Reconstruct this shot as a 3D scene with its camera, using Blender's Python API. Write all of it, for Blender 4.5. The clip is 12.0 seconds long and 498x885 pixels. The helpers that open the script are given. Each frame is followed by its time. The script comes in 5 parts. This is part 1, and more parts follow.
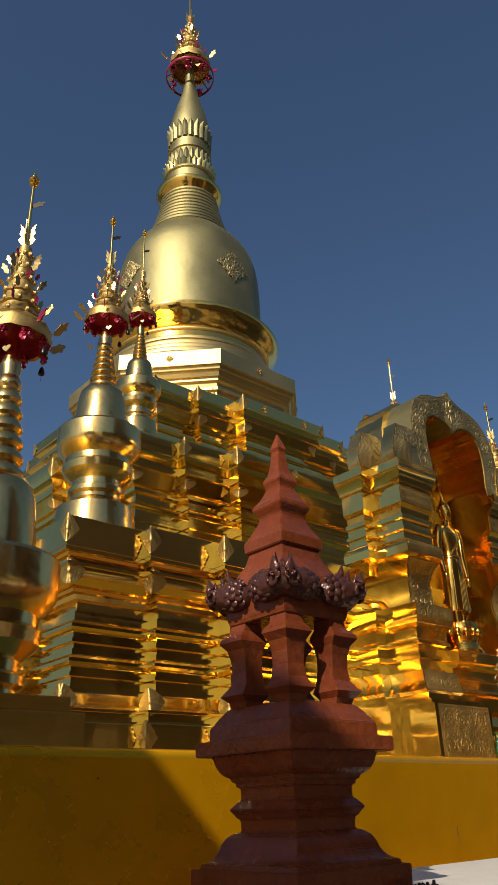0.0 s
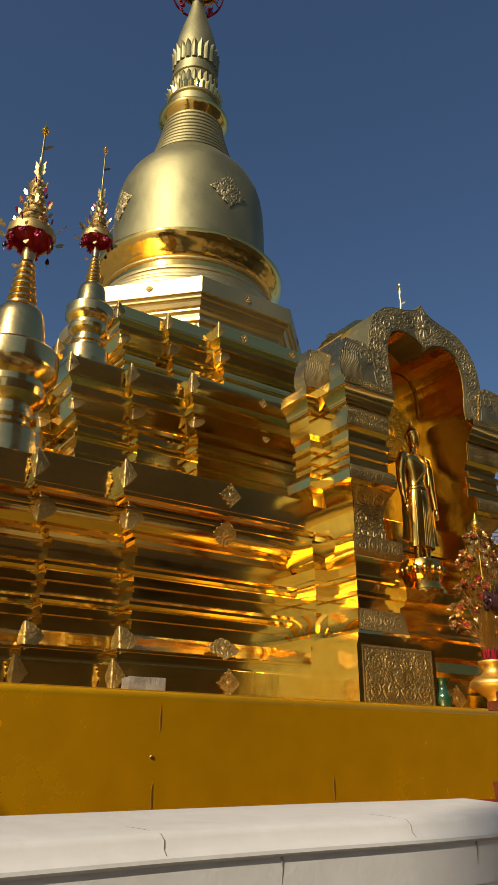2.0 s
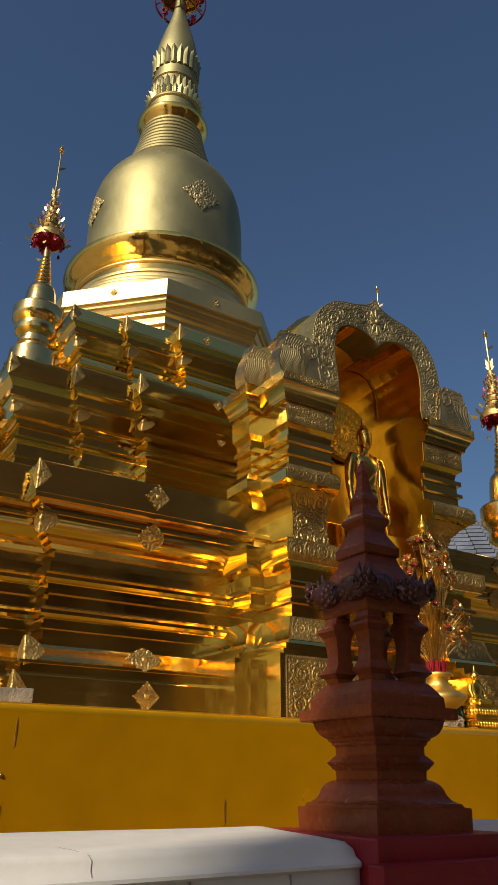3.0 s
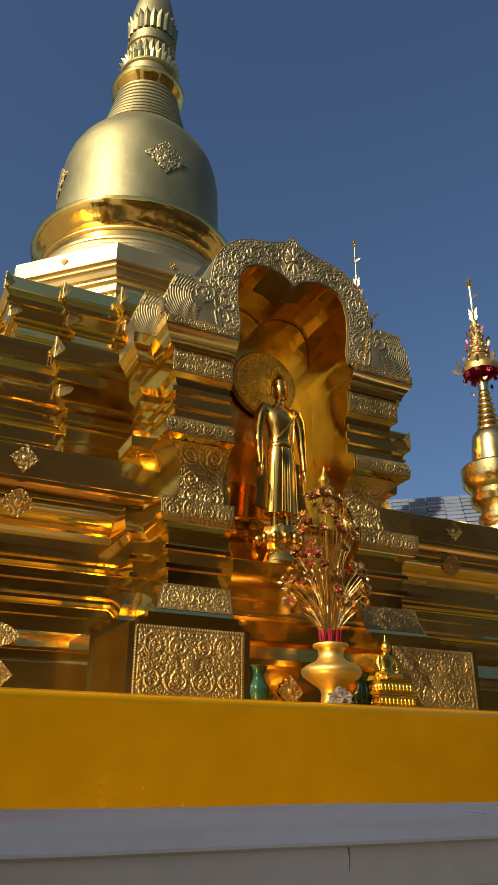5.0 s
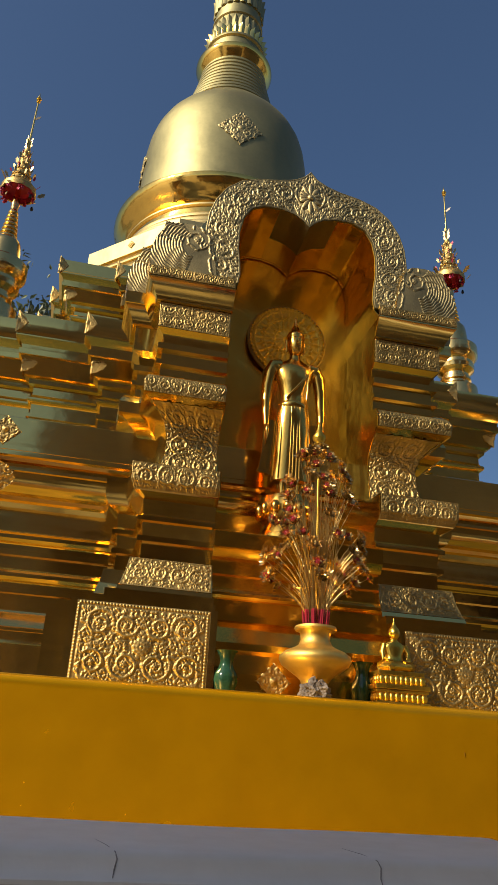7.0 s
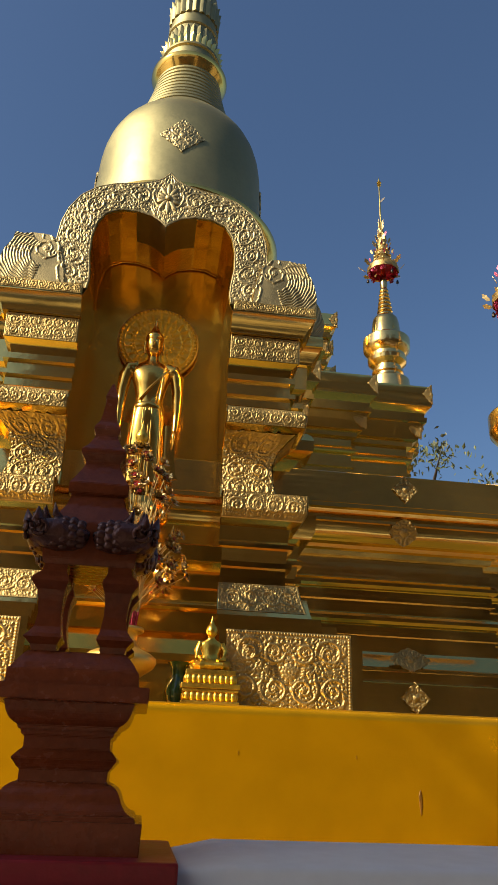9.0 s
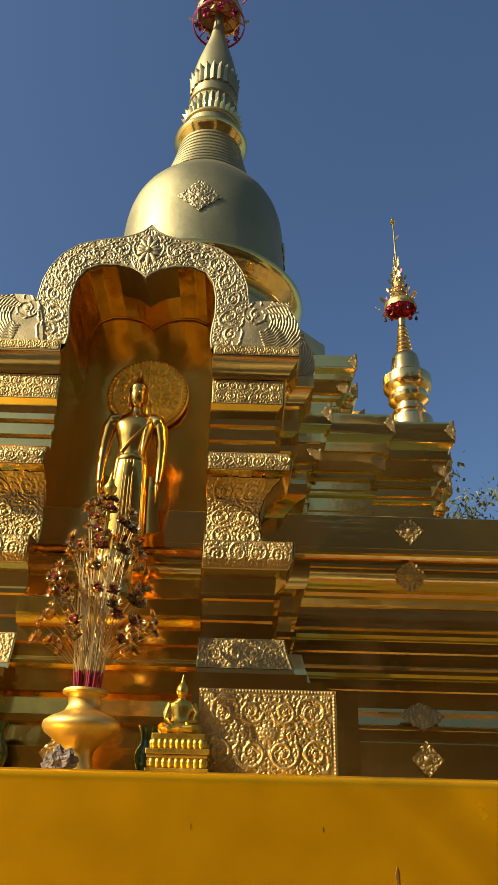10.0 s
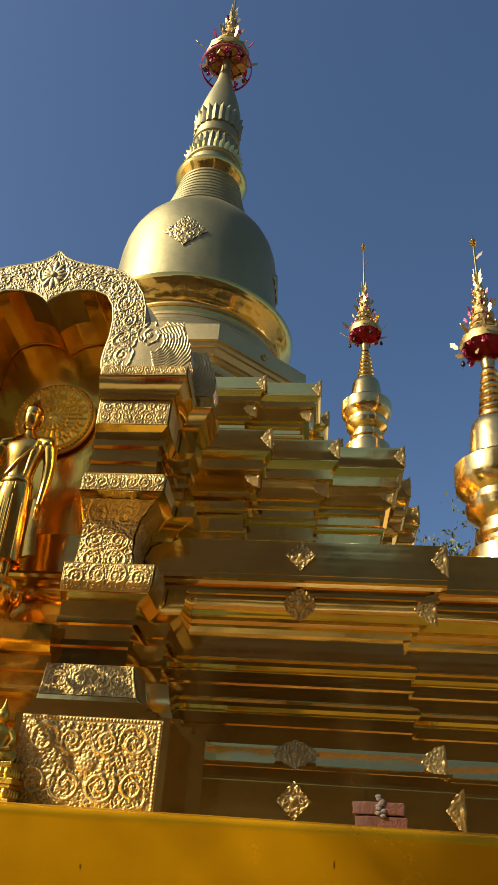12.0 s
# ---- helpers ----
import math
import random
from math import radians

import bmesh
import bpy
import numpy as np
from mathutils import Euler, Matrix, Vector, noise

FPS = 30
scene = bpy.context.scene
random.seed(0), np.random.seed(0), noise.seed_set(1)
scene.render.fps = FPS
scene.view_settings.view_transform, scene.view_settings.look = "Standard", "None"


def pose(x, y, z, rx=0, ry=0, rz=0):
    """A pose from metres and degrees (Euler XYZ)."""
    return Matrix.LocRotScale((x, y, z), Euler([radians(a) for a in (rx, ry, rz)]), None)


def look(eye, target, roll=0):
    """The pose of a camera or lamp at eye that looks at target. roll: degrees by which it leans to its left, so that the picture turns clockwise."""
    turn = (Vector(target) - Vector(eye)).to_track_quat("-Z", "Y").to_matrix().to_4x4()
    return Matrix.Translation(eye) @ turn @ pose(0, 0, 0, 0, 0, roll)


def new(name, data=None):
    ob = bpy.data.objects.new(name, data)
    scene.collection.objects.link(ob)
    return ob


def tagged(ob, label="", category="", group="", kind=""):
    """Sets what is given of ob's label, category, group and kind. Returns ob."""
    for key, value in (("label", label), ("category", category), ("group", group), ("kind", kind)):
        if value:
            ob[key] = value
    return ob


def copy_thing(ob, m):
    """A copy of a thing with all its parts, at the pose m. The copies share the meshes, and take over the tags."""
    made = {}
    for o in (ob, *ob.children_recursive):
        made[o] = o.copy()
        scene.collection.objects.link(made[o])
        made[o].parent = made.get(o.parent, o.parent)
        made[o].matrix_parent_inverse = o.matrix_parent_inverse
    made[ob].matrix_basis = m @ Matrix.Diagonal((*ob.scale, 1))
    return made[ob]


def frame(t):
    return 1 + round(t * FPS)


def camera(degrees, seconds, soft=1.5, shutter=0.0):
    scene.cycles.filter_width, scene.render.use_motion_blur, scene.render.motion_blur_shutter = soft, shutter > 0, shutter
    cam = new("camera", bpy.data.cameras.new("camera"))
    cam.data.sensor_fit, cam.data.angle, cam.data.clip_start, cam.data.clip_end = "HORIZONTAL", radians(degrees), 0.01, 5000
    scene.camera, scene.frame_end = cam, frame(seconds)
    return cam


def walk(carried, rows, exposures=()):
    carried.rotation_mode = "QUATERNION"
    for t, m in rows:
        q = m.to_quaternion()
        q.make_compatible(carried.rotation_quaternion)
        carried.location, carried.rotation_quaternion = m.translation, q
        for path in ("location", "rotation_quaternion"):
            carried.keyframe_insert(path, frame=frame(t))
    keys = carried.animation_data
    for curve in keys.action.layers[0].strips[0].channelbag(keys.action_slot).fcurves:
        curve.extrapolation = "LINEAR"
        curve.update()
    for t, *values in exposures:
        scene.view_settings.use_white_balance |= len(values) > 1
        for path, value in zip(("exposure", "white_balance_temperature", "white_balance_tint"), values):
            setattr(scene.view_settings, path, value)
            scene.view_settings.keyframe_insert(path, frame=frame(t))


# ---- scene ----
cam = camera(36.66, 12.0)
PATH = [
    (0, (0.066, 0.048, 1.589), (1.253, 1.397, 2.467), -2.0),
    (0.5, (0.399, -0.054, 1.539), (1.6, 1.304, 2.383), -1.7),
    (1, (0.772, -0.117, 1.548), (1.943, 1.282, 2.369), -1.1),
    (1.5, (1.158, -0.167, 1.543), (2.231, 1.336, 2.312), -0.1),
    (2, (1.509, -0.195, 1.544), (2.538, 1.331, 2.326), 0.0),
    (2.5, (1.877, -0.226, 1.535), (2.877, 1.304, 2.348), -0.1),
    (3, (2.244, -0.274, 1.544), (3.215, 1.268, 2.368), 0.3),
    (3.2, (2.408, -0.28, 1.528), (3.367, 1.269, 2.353), 0.3),
    (4.8, (3.55, -0.381, 1.518), (4.363, 1.26, 2.321), 0.4),
    (5, (3.673, -0.355, 1.519), (4.481, 1.287, 2.325), 0.2),
    (5.5, (3.982, -0.322, 1.506), (4.726, 1.354, 2.306), -0.4),
    (6, (4.286, -0.254, 1.521), (4.773, 1.518, 2.31), 0.8),
    (6.5, (4.629, -0.138, 1.54), (4.995, 1.662, 2.331), 2.4),
    (7, (4.964, -0.136, 1.551), (5.33, 1.662, 2.348), 3.4),
    (7.5, (5.317, -0.235, 1.552), (5.725, 1.549, 2.36), 4.1),
    (7.7, (5.447, -0.24, 1.54), (5.888, 1.534, 2.352), 4.1),
    (9.3, (6.39, -0.31, 1.576), (6.528, 1.51, 2.394), 1.8),
    (9.5, (6.504, -0.28, 1.564), (6.594, 1.526, 2.418), 1.7),
    (10, (6.788, -0.147, 1.606), (6.797, 1.618, 2.547), 1.5),
    (10.5, (7.097, -0.086, 1.591), (7.015, 1.652, 2.577), 1.5),
    (11, (7.428, -0.029, 1.584), (7.289, 1.699, 2.581), 2.2),
    (11.5, (7.696, 0.058, 1.595), (7.544, 1.779, 2.604), 3.6),
    (12, (7.925, 0.067, 1.612), (7.739, 1.772, 2.641), 4.3),
]
walk(cam, [(t, look(eye, target, roll)) for t, eye, target, roll in PATH], exposures=[(0.0, 0.28), (3.0, 0.26), (5.0, 0.54), (7.5, 0.56), (9.5, 0.94), (10.0, 0.84), (11.0, 0.78), (12.0, 0.84)])

# ---- world and sun ----
world = bpy.data.worlds.new("world")
scene.world = world
world.use_nodes = True
SUN_EL, SUN_DIR = 34.0, Vector((-0.90, -0.44, 0)).normalized()
wn = world.node_tree.nodes
sky = wn.new("ShaderNodeTexSky")
sky.sky_type, sky.sun_disc = "NISHITA", False
sky.sun_elevation, sky.sun_rotation = radians(SUN_EL), math.atan2(SUN_DIR.x, SUN_DIR.y)
sky.air_density, sky.dust_density, sky.ozone_density = 1.15, 2.3, 6.0
wn["Background"].inputs["Strength"].default_value = 0.06
world.node_tree.links.new(sky.outputs[0], wn["Background"].inputs[0])
sun = new("sun", bpy.data.lights.new("sun", "SUN"))
sun.data.energy, sun.data.angle, sun.data.color = 3.4, radians(0.5), (1.0, 0.9, 0.74)
sun_from = SUN_DIR * math.cos(radians(SUN_EL)) + Vector((0, 0, math.sin(radians(SUN_EL))))
sun.matrix_world = look(sun_from * 40, (0, 0, 0))


# ---- materials ----
def mat(name, colour, rough, metal=0.0, var=0.15, scale=6.0, bump=0.0, bscale=8.0, fine=0.0, fscale=90.0, rvar=0.08, tint=None, obj_var=0.0):
    """A procedural surface: two scales of colour change, uneven gloss, and two scales of relief."""
    m = bpy.data.materials.new(name)
    m.use_nodes = True
    n, l = m.node_tree.nodes, m.node_tree.links
    b = n["Principled BSDF"]
    b.inputs["Metallic"].default_value = metal
    co = n.new("ShaderNodeTexCoord")
    big, small = n.new("ShaderNodeTexNoise"), n.new("ShaderNodeTexNoise")
    big.inputs["Scale"].default_value, big.inputs["Detail"].default_value = scale * 0.35, 5
    small.inputs["Scale"].default_value, small.inputs["Detail"].default_value = scale * 6, 4
    for t in (big, small):
        l.new(co.outputs["Object"], t.inputs["Vector"])
    add = n.new("ShaderNodeMath")
    add.operation = "MULTIPLY_ADD"
    l.new(small.outputs["Fac"], add.inputs[0])
    add.inputs[1].default_value = 0.35
    l.new(big.outputs["Fac"], add.inputs[2])
    ramp = n.new("ShaderNodeValToRGB")
    c = Vector(colour)
    t2 = Vector(tint) if tint else c * (1 - 1.6 * var)
    ramp.color_ramp.elements[0].position, ramp.color_ramp.elements[1].position = 0.45, 0.9
    ramp.color_ramp.elements[0].color = (*t2, 1)
    ramp.color_ramp.elements[1].color = (*[min(1, v * (1 + var * 0.5)) for v in c], 1)
    l.new(add.outputs[0], ramp.inputs[0])
    last = ramp.outputs[0]
    if obj_var:
        info, hsv = n.new("ShaderNodeObjectInfo"), n.new("ShaderNodeHueSaturation")
        mr = n.new("ShaderNodeMapRange")
        mr.inputs["To Min"].default_value, mr.inputs["To Max"].default_value = 1 - obj_var, 1 + obj_var
        l.new(info.outputs["Random"], mr.inputs["Value"])
        l.new(mr.outputs[0], hsv.inputs["Value"])
        l.new(last, hsv.inputs["Color"])
        last = hsv.outputs[0]
    l.new(last, b.inputs["Base Color"])
    rr = n.new("ShaderNodeMapRange")
    rr.inputs["To Min"].default_value, rr.inputs["To Max"].default_value = max(0.02, rough - rvar), rough + rvar
    l.new(add.outputs[0], rr.inputs["Value"])
    rr.inputs["From Min"].default_value, rr.inputs["From Max"].default_value = 0.4, 1.0
    l.new(rr.outputs[0], b.inputs["Roughness"])
    prev = None
    for strength, sc in ((bump, bscale), (fine, fscale)):
        if strength:
            t, bp = n.new("ShaderNodeTexNoise"), n.new("ShaderNodeBump")
            t.inputs["Scale"].default_value, t.inputs["Detail"].default_value = sc, 2
            l.new(co.outputs["Object"], t.inputs["Vector"])
            l.new(t.outputs["Fac"], bp.inputs["Height"])
            bp.inputs["Strength"].default_value, bp.inputs["Distance"].default_value = 1.0, strength
            if prev:
                l.new(prev, bp.inputs["Normal"])
            prev = bp.outputs[0]
    if prev:
        l.new(prev, b.inputs["Normal"])
    return m


def ripple(m, depth, level, upright):
    """Adds the long shallow waves of hand-laid sheet metal under a material's other relief."""
    n, l = m.node_tree.nodes, m.node_tree.links
    b = n["Principled BSDF"]
    co, mp, t, bp = n.new("ShaderNodeTexCoord"), n.new("ShaderNodeMapping"), n.new("ShaderNodeTexNoise"), n.new("ShaderNodeBump")
    mp.inputs["Scale"].default_value = (level, level, upright)
    t.inputs["Scale"].default_value, t.inputs["Detail"].default_value = 1.0, 2
    l.new(co.outputs["Object"], mp.inputs["Vector"])
    l.new(mp.outputs[0], t.inputs["Vector"])
    l.new(t.outputs["Fac"], bp.inputs["Height"])
    bp.inputs["Strength"].default_value, bp.inputs["Distance"].default_value = 1.0, depth
    if b.inputs["Normal"].is_linked:
        l.new(b.inputs["Normal"].links[0].from_socket, bp.inputs["Normal"])
    l.new(bp.outputs[0], b.inputs["Normal"])
    return m


GOLD = (1.0, 0.685, 0.20)
gold = ripple(mat("polished_brass_sheet", GOLD, 0.13, 1, 0.10, 3, 0.0050, 2.4, 0.0005, 14, 0.04), 0.0022, 0.5, 9)
gold_in = mat("niche_brass_sheet", (0.90, 0.535, 0.08), 0.19, 1, 0.12, 3, 0.014, 3.0, 0.0006, 30, 0.05)
gold_bell = mat("satin_gilt_copper", (0.35, 0.305, 0.145), 0.55, 1, 0.14, 4, 0.007, 3.5, 0.0006, 60, 0.06)
gold_chedi = mat("polished_gilt_copper", (0.85, 0.59, 0.21), 0.22, 1, 0.12, 5, 0.004, 8, 0.0006, 60, 0.06)
gold_drum = mat("satin_gilt_plate", (0.62, 0.475, 0.20), 0.47, 1, 0.12, 4, 0.006, 4, 0.0006, 60, 0.06)
gold_skirt = mat("amber_brass_sheet", (0.95, 0.60, 0.14), 0.12, 1, 0.12, 3, 0.012, 3.0, 0.0006, 40, 0.04)
gold_relief = mat("embossed_brass", (0.61, 0.42, 0.145), 0.52, 1, 0.25, 14, 0.0, 8, 0.0015, 150, 0.08)
gold_ledge = mat("worn_gilt_ledge", (0.95, 0.57, 0.09), 0.36, 0.85, 0.2, 2, 0.003, 4, 0.0004, 90, 0.1)
gold_arch = mat("pale_embossed_gilt", (0.55, 0.43, 0.20), 0.52, 1, 0.22, 14, 0.0, 8, 0.0012, 170, 0.08)
gold_paint = mat("gold_painted_wall", (0.90, 0.42, 0.003), 0.26, 0.6, 0.14, 1.2, 0.004, 2.5, 0.0004, 120, 0.08)
gold_paint.node_tree.nodes["Principled BSDF"].inputs["Specular IOR Level"].default_value = 0.2
gold_statue = mat("cast_brass", (0.80, 0.47, 0.09), 0.20, 1, 0.12, 8, 0.0, 8, 0.0004, 60, 0.05)
gold_bright = mat("gilt_figure", (0.97, 0.62, 0.09), 0.35, 1, 0.15, 20, 0.0, 8, 0.002, 90, 0.08)
urn_gold = mat("spun_brass", (0.86, 0.58, 0.15), 0.52, 1, 0.08, 8, 0.0, 8, 0.0003, 200, 0.05)
pale_gold = mat("gilt_leaf_plate", (0.66, 0.46, 0.19), 0.38, 1, 0.1, 10, 0.003, 20, 0, 90, 0.08)
red_paint = mat("red_painted_concrete", (0.235, 0.055, 0.019), 0.24, 0, 0.3, 10, 0.006, 9, 0.002, 70, 0.12)
red_paint.node_tree.nodes["Principled BSDF"].inputs["Specular IOR Level"].default_value = 0.28
crimson = mat("crimson_painted_plinth", (0.30, 0.012, 0.02), 0.45, 0, 0.25, 8, 0.004, 9, 0.001, 70, 0.1)
dark_scales = mat("bronze_painted_ornament", (0.10, 0.035, 0.025), 0.3, 0.3, 0.3, 30, 0.0, 9, 0.004, 60, 0.1)
white_wall = mat("whitewashed_plaster", (0.76, 0.725, 0.665), 0.7, 0, 0.14, 3, 0.002, 5, 0.0007, 70, 0.1, tint=(0.66, 0.61, 0.53))
red_cloth = mat("red_foil_tassel", (0.42, 0.020, 0.07), 0.35, 0.2, 0.4, 30, 0, 8, 0.003, 60)
glaze = mat("green_celadon_glaze", (0.03, 0.095, 0.045), 0.14, 0, 0.35, 20, 0, 8, 0.001, 40, 0.04)
stone = mat("grey_crystal_rock", (0.29, 0.225, 0.165), 0.7, 0, 0.5, 40, 0.02, 30, 0.006, 90)
brick_mat = mat("old_red_brick", (0.20, 0.075, 0.040), 0.85, 0, 0.35, 30, 0.006, 30, 0.003, 150, tint=(0.20, 0.10, 0.07))
grey_brick = mat("grey_mortared_brick", (0.30, 0.255, 0.20), 0.85, 0, 0.3, 30, 0.006, 30, 0.003, 150)
stem_mat = mat("gilt_wire", (0.66, 0.46, 0.17), 0.35, 1, 0.2, 10)
incense = mat("red_incense_sticks", (0.42, 0.008, 0.03), 0.6, 0, 0.3, 40)
petal_mat = mat("gold_foil_petal", (0.84, 0.60, 0.25), 0.25, 1, 0.25, 40, obj_var=0.2)
dark_metal = mat("dark_bell_metal", (0.06, 0.05, 0.04), 0.35, 0.9, 0.3, 20)
paving = mat("sandy_courtyard_paving", (0.36, 0.30, 0.205), 0.7, 0, 0.3, 0.6, 0.003, 4, 0.001, 60)
bark = mat("tree_bark", (0.12, 0.085, 0.06), 0.9, 0, 0.4, 8, 0.02, 10)
leaf_mat = mat("dull_green_leaves", (0.085, 0.11, 0.035), 0.55, 0, 0.45, 3, tint=(0.10, 0.085, 0.03))
# Teak and brown tiles go only on the added, unseen buildings.
teak = mat("teak_boards", (0.30, 0.23, 0.145), 0.6, 0, 0.35, 2, 0.004, 12)
roof_tile = mat("brown_glazed_roof_tiles", (0.30, 0.21, 0.13), 0.5, 0, 0.3, 4, 0.01, 10)
blue_tile = mat("grey_blue_roof_tiles", (0.17, 0.19, 0.24), 0.5, 0, 0.25, 5, 0.004, 20, obj_var=0.15)
crack_mat = mat("dirt_in_crack", (0.34, 0.30, 0.26), 0.9, 0, 0.3, 30)
# Ochre goes only on an added, unseen building.
ochre = mat("ochre_plaster", (0.55, 0.36, 0.18), 0.8, 0, 0.2, 2, 0.003, 8)
# Brown leaves go only on added, unseen trees that the brass reflects.
reflected_leaf = mat("unseen_tree_brown", (0.085, 0.055, 0.025), 0.7, 0, 0.4, 3)
stain_mat = mat("dark_run_stain", (0.34, 0.15, 0.012), 0.5, 0.3, 0.4, 30)


# ---- mesh helpers ----
def finish(name, bm, material, smooth=None, recalc=True):
    if recalc:
        bmesh.ops.recalc_face_normals(bm, faces=bm.faces)
    me = bpy.data.meshes.new(name)
    bm.to_mesh(me)
    bm.free()
    me.materials.append(material)
    if smooth is not None:
        for p in me.polygons:
            p.use_smooth = True
        if smooth < 180:
            me.set_sharp_from_angle(angle=radians(smooth))
    return me


def part(name, bm, material, parent=None, label="", smooth=None, at=None, recalc=True):
    """Links a bmesh, or a mesh that is shared, as one object under a thing."""
    me = bm if isinstance(bm, bpy.types.Mesh) else finish(name, bm, material, smooth, recalc)
    ob = new(name, me)
    if parent:
        ob.parent = parent
    if at is not None:
        ob.matrix_basis = at
    if label:
        tagged(ob, label)
    return ob


def thing(name, at, label, category, group="", kind=""):
    ob = new(name)
    ob.empty_display_size = 0.1
    ob.matrix_basis = at
    return tagged(ob, label, category, group, kind)


def loft(bm, rings, closed=True, cap=True):
    """Joins rings of points of one length with faces."""
    vs = [[bm.verts.new(p) for p in r] for r in rings]
    n = len(rings[0])
    for a, b in zip(vs, vs[1:]):
        for i in range(n if closed else n - 1):
            j = (i + 1) % n
            bm.faces.new((a[i], a[j], b[j], b[i]))
    if cap and closed:
        bm.faces.new(vs[0][::-1])
        bm.faces.new(vs[-1])
    return vs


def lathe(bm, prof, segs=32, cap=True, cx=0.0, cy=0.0, wave=None):
    """prof: (z, r) from the foot up."""
    rings = []
    for z, r in prof:
        ring = []
        for i in range(segs):
            a = 2 * math.pi * i / segs
            k = wave(a, z) if wave else 1.0
            ring.append((cx + r * k * math.cos(a), cy + r * k * math.sin(a), z))
        rings.append(ring)
    loft(bm, rings, True, cap)
    return bm


def box(bm, x0, x1, y0, y1, z0, z1, bevel=0.0):
    v = [bm.verts.new((x, y, z)) for z in (z0, z1) for x, y in ((x0, y0), (x1, y0), (x1, y1), (x0, y1))]
    fs = [bm.faces.new([v[i] for i in f]) for f in ((3, 2, 1, 0), (4, 5, 6, 7), (0, 1, 5, 4), (1, 2, 6, 5), (2, 3, 7, 6), (3, 0, 4, 7))]
    if bevel:
        es = {e for f in fs for e in f.edges}
        bmesh.ops.bevel(bm, geom=list(es), offset=bevel, segments=2, affect="EDGES", profile=0.6)
    return bm


def tube(bm, pts, radii, segs=8, flat=1.0):
    """A tapered tube through points; flat squeezes it front to back (y)."""
    pts = [Vector(p) for p in pts]
    rings = []
    for i, p in enumerate(pts):
        d = (pts[min(i + 1, len(pts) - 1)] - pts[max(i - 1, 0)]).normalized()
        u = d.orthogonal().normalized() if abs(d.z) < 0.95 else Vector((1, 0, 0))
        u = (u - d * u.dot(d)).normalized()
        w = d.cross(u)
        r = radii[i] if isinstance(radii, (list, tuple)) else radii
        ring = []
        for k in range(segs):
            a = 2 * math.pi * k / segs
            q = u * math.cos(a) * r + w * math.sin(a) * r
            q.y *= flat
            ring.append(p + q)
        rings.append(ring)
    loft(bm, rings)
    return bm


def ellipsoid(bm, c, r, u=14, v=9, rot=None):
    m = Matrix.Translation(c) @ (rot or Matrix()) @ Matrix.Diagonal((*r, 1))
    bmesh.ops.create_uvsphere(bm, u_segments=u, v_segments=v, radius=1, matrix=m)
    return bm


# ---- embossed relief: scrolls and leaves as height on a grid ----
def stamp(h, dx, x, y, r, height):
    ny, nx = h.shape
    i0, i1 = max(0, int((x - r) / dx)), min(nx, int((x + r) / dx) + 2)
    j0, j1 = max(0, int((y - r) / dx)), min(ny, int((y + r) / dx) + 2)
    if i0 >= i1 or j0 >= j1:
        return
    X, Y = np.meshgrid(np.arange(i0, i1) * dx - x, np.arange(j0, j1) * dx - y)
    d = np.clip(1 - (X * X + Y * Y) / (r * r), 0, 1)
    np.maximum(h[j0:j1, i0:i1], height * np.sqrt(d), out=h[j0:j1, i0:i1])


def leaf_stroke(h, dx, x, y, a, length, w, height, curl=0.0):
    n = 7
    for k in range(n):
        f = k / (n - 1)
        aa = a + curl * f
        x += math.cos(aa) * length / n
        y += math.sin(aa) * length / n
        stamp(h, dx, x, y, w * (0.35 + 1.5 * f * (1 - f) + 0.3 * (1 - f)), height * (1 - 0.4 * f))


def scroll(h, dx, cx, cy, R, turn, start, w, height, rnd):
    """A spiral tendril with leaves along its outer side and a flower in the middle."""
    steps = 60
    for k in range(steps):
        f = k / steps
        a = start + turn * 2 * math.pi * 1.35 * f
        r = R * (1 - 0.72 * f)
        x, y = cx + r * math.cos(a), cy + r * math.sin(a)
        stamp(h, dx, x, y, w * (1 - 0.35 * f), height)
        if k % 6 == 2 and f < 0.8:
            out = a if k % 12 == 2 else a + math.pi
            leaf_stroke(h, dx, x, y, out + turn * 0.9, R * 0.36 * (1 - 0.4 * f), w * 1.1, height * 1.05, turn * 1.0)
    for k in range(5):
        a = start + k * 1.2566
        stamp(h, dx, cx + R * 0.14 * math.cos(a), cy + R * 0.14 * math.sin(a), R * 0.1, height)
    stamp(h, dx, cx, cy, R * 0.09, height * 1.3)


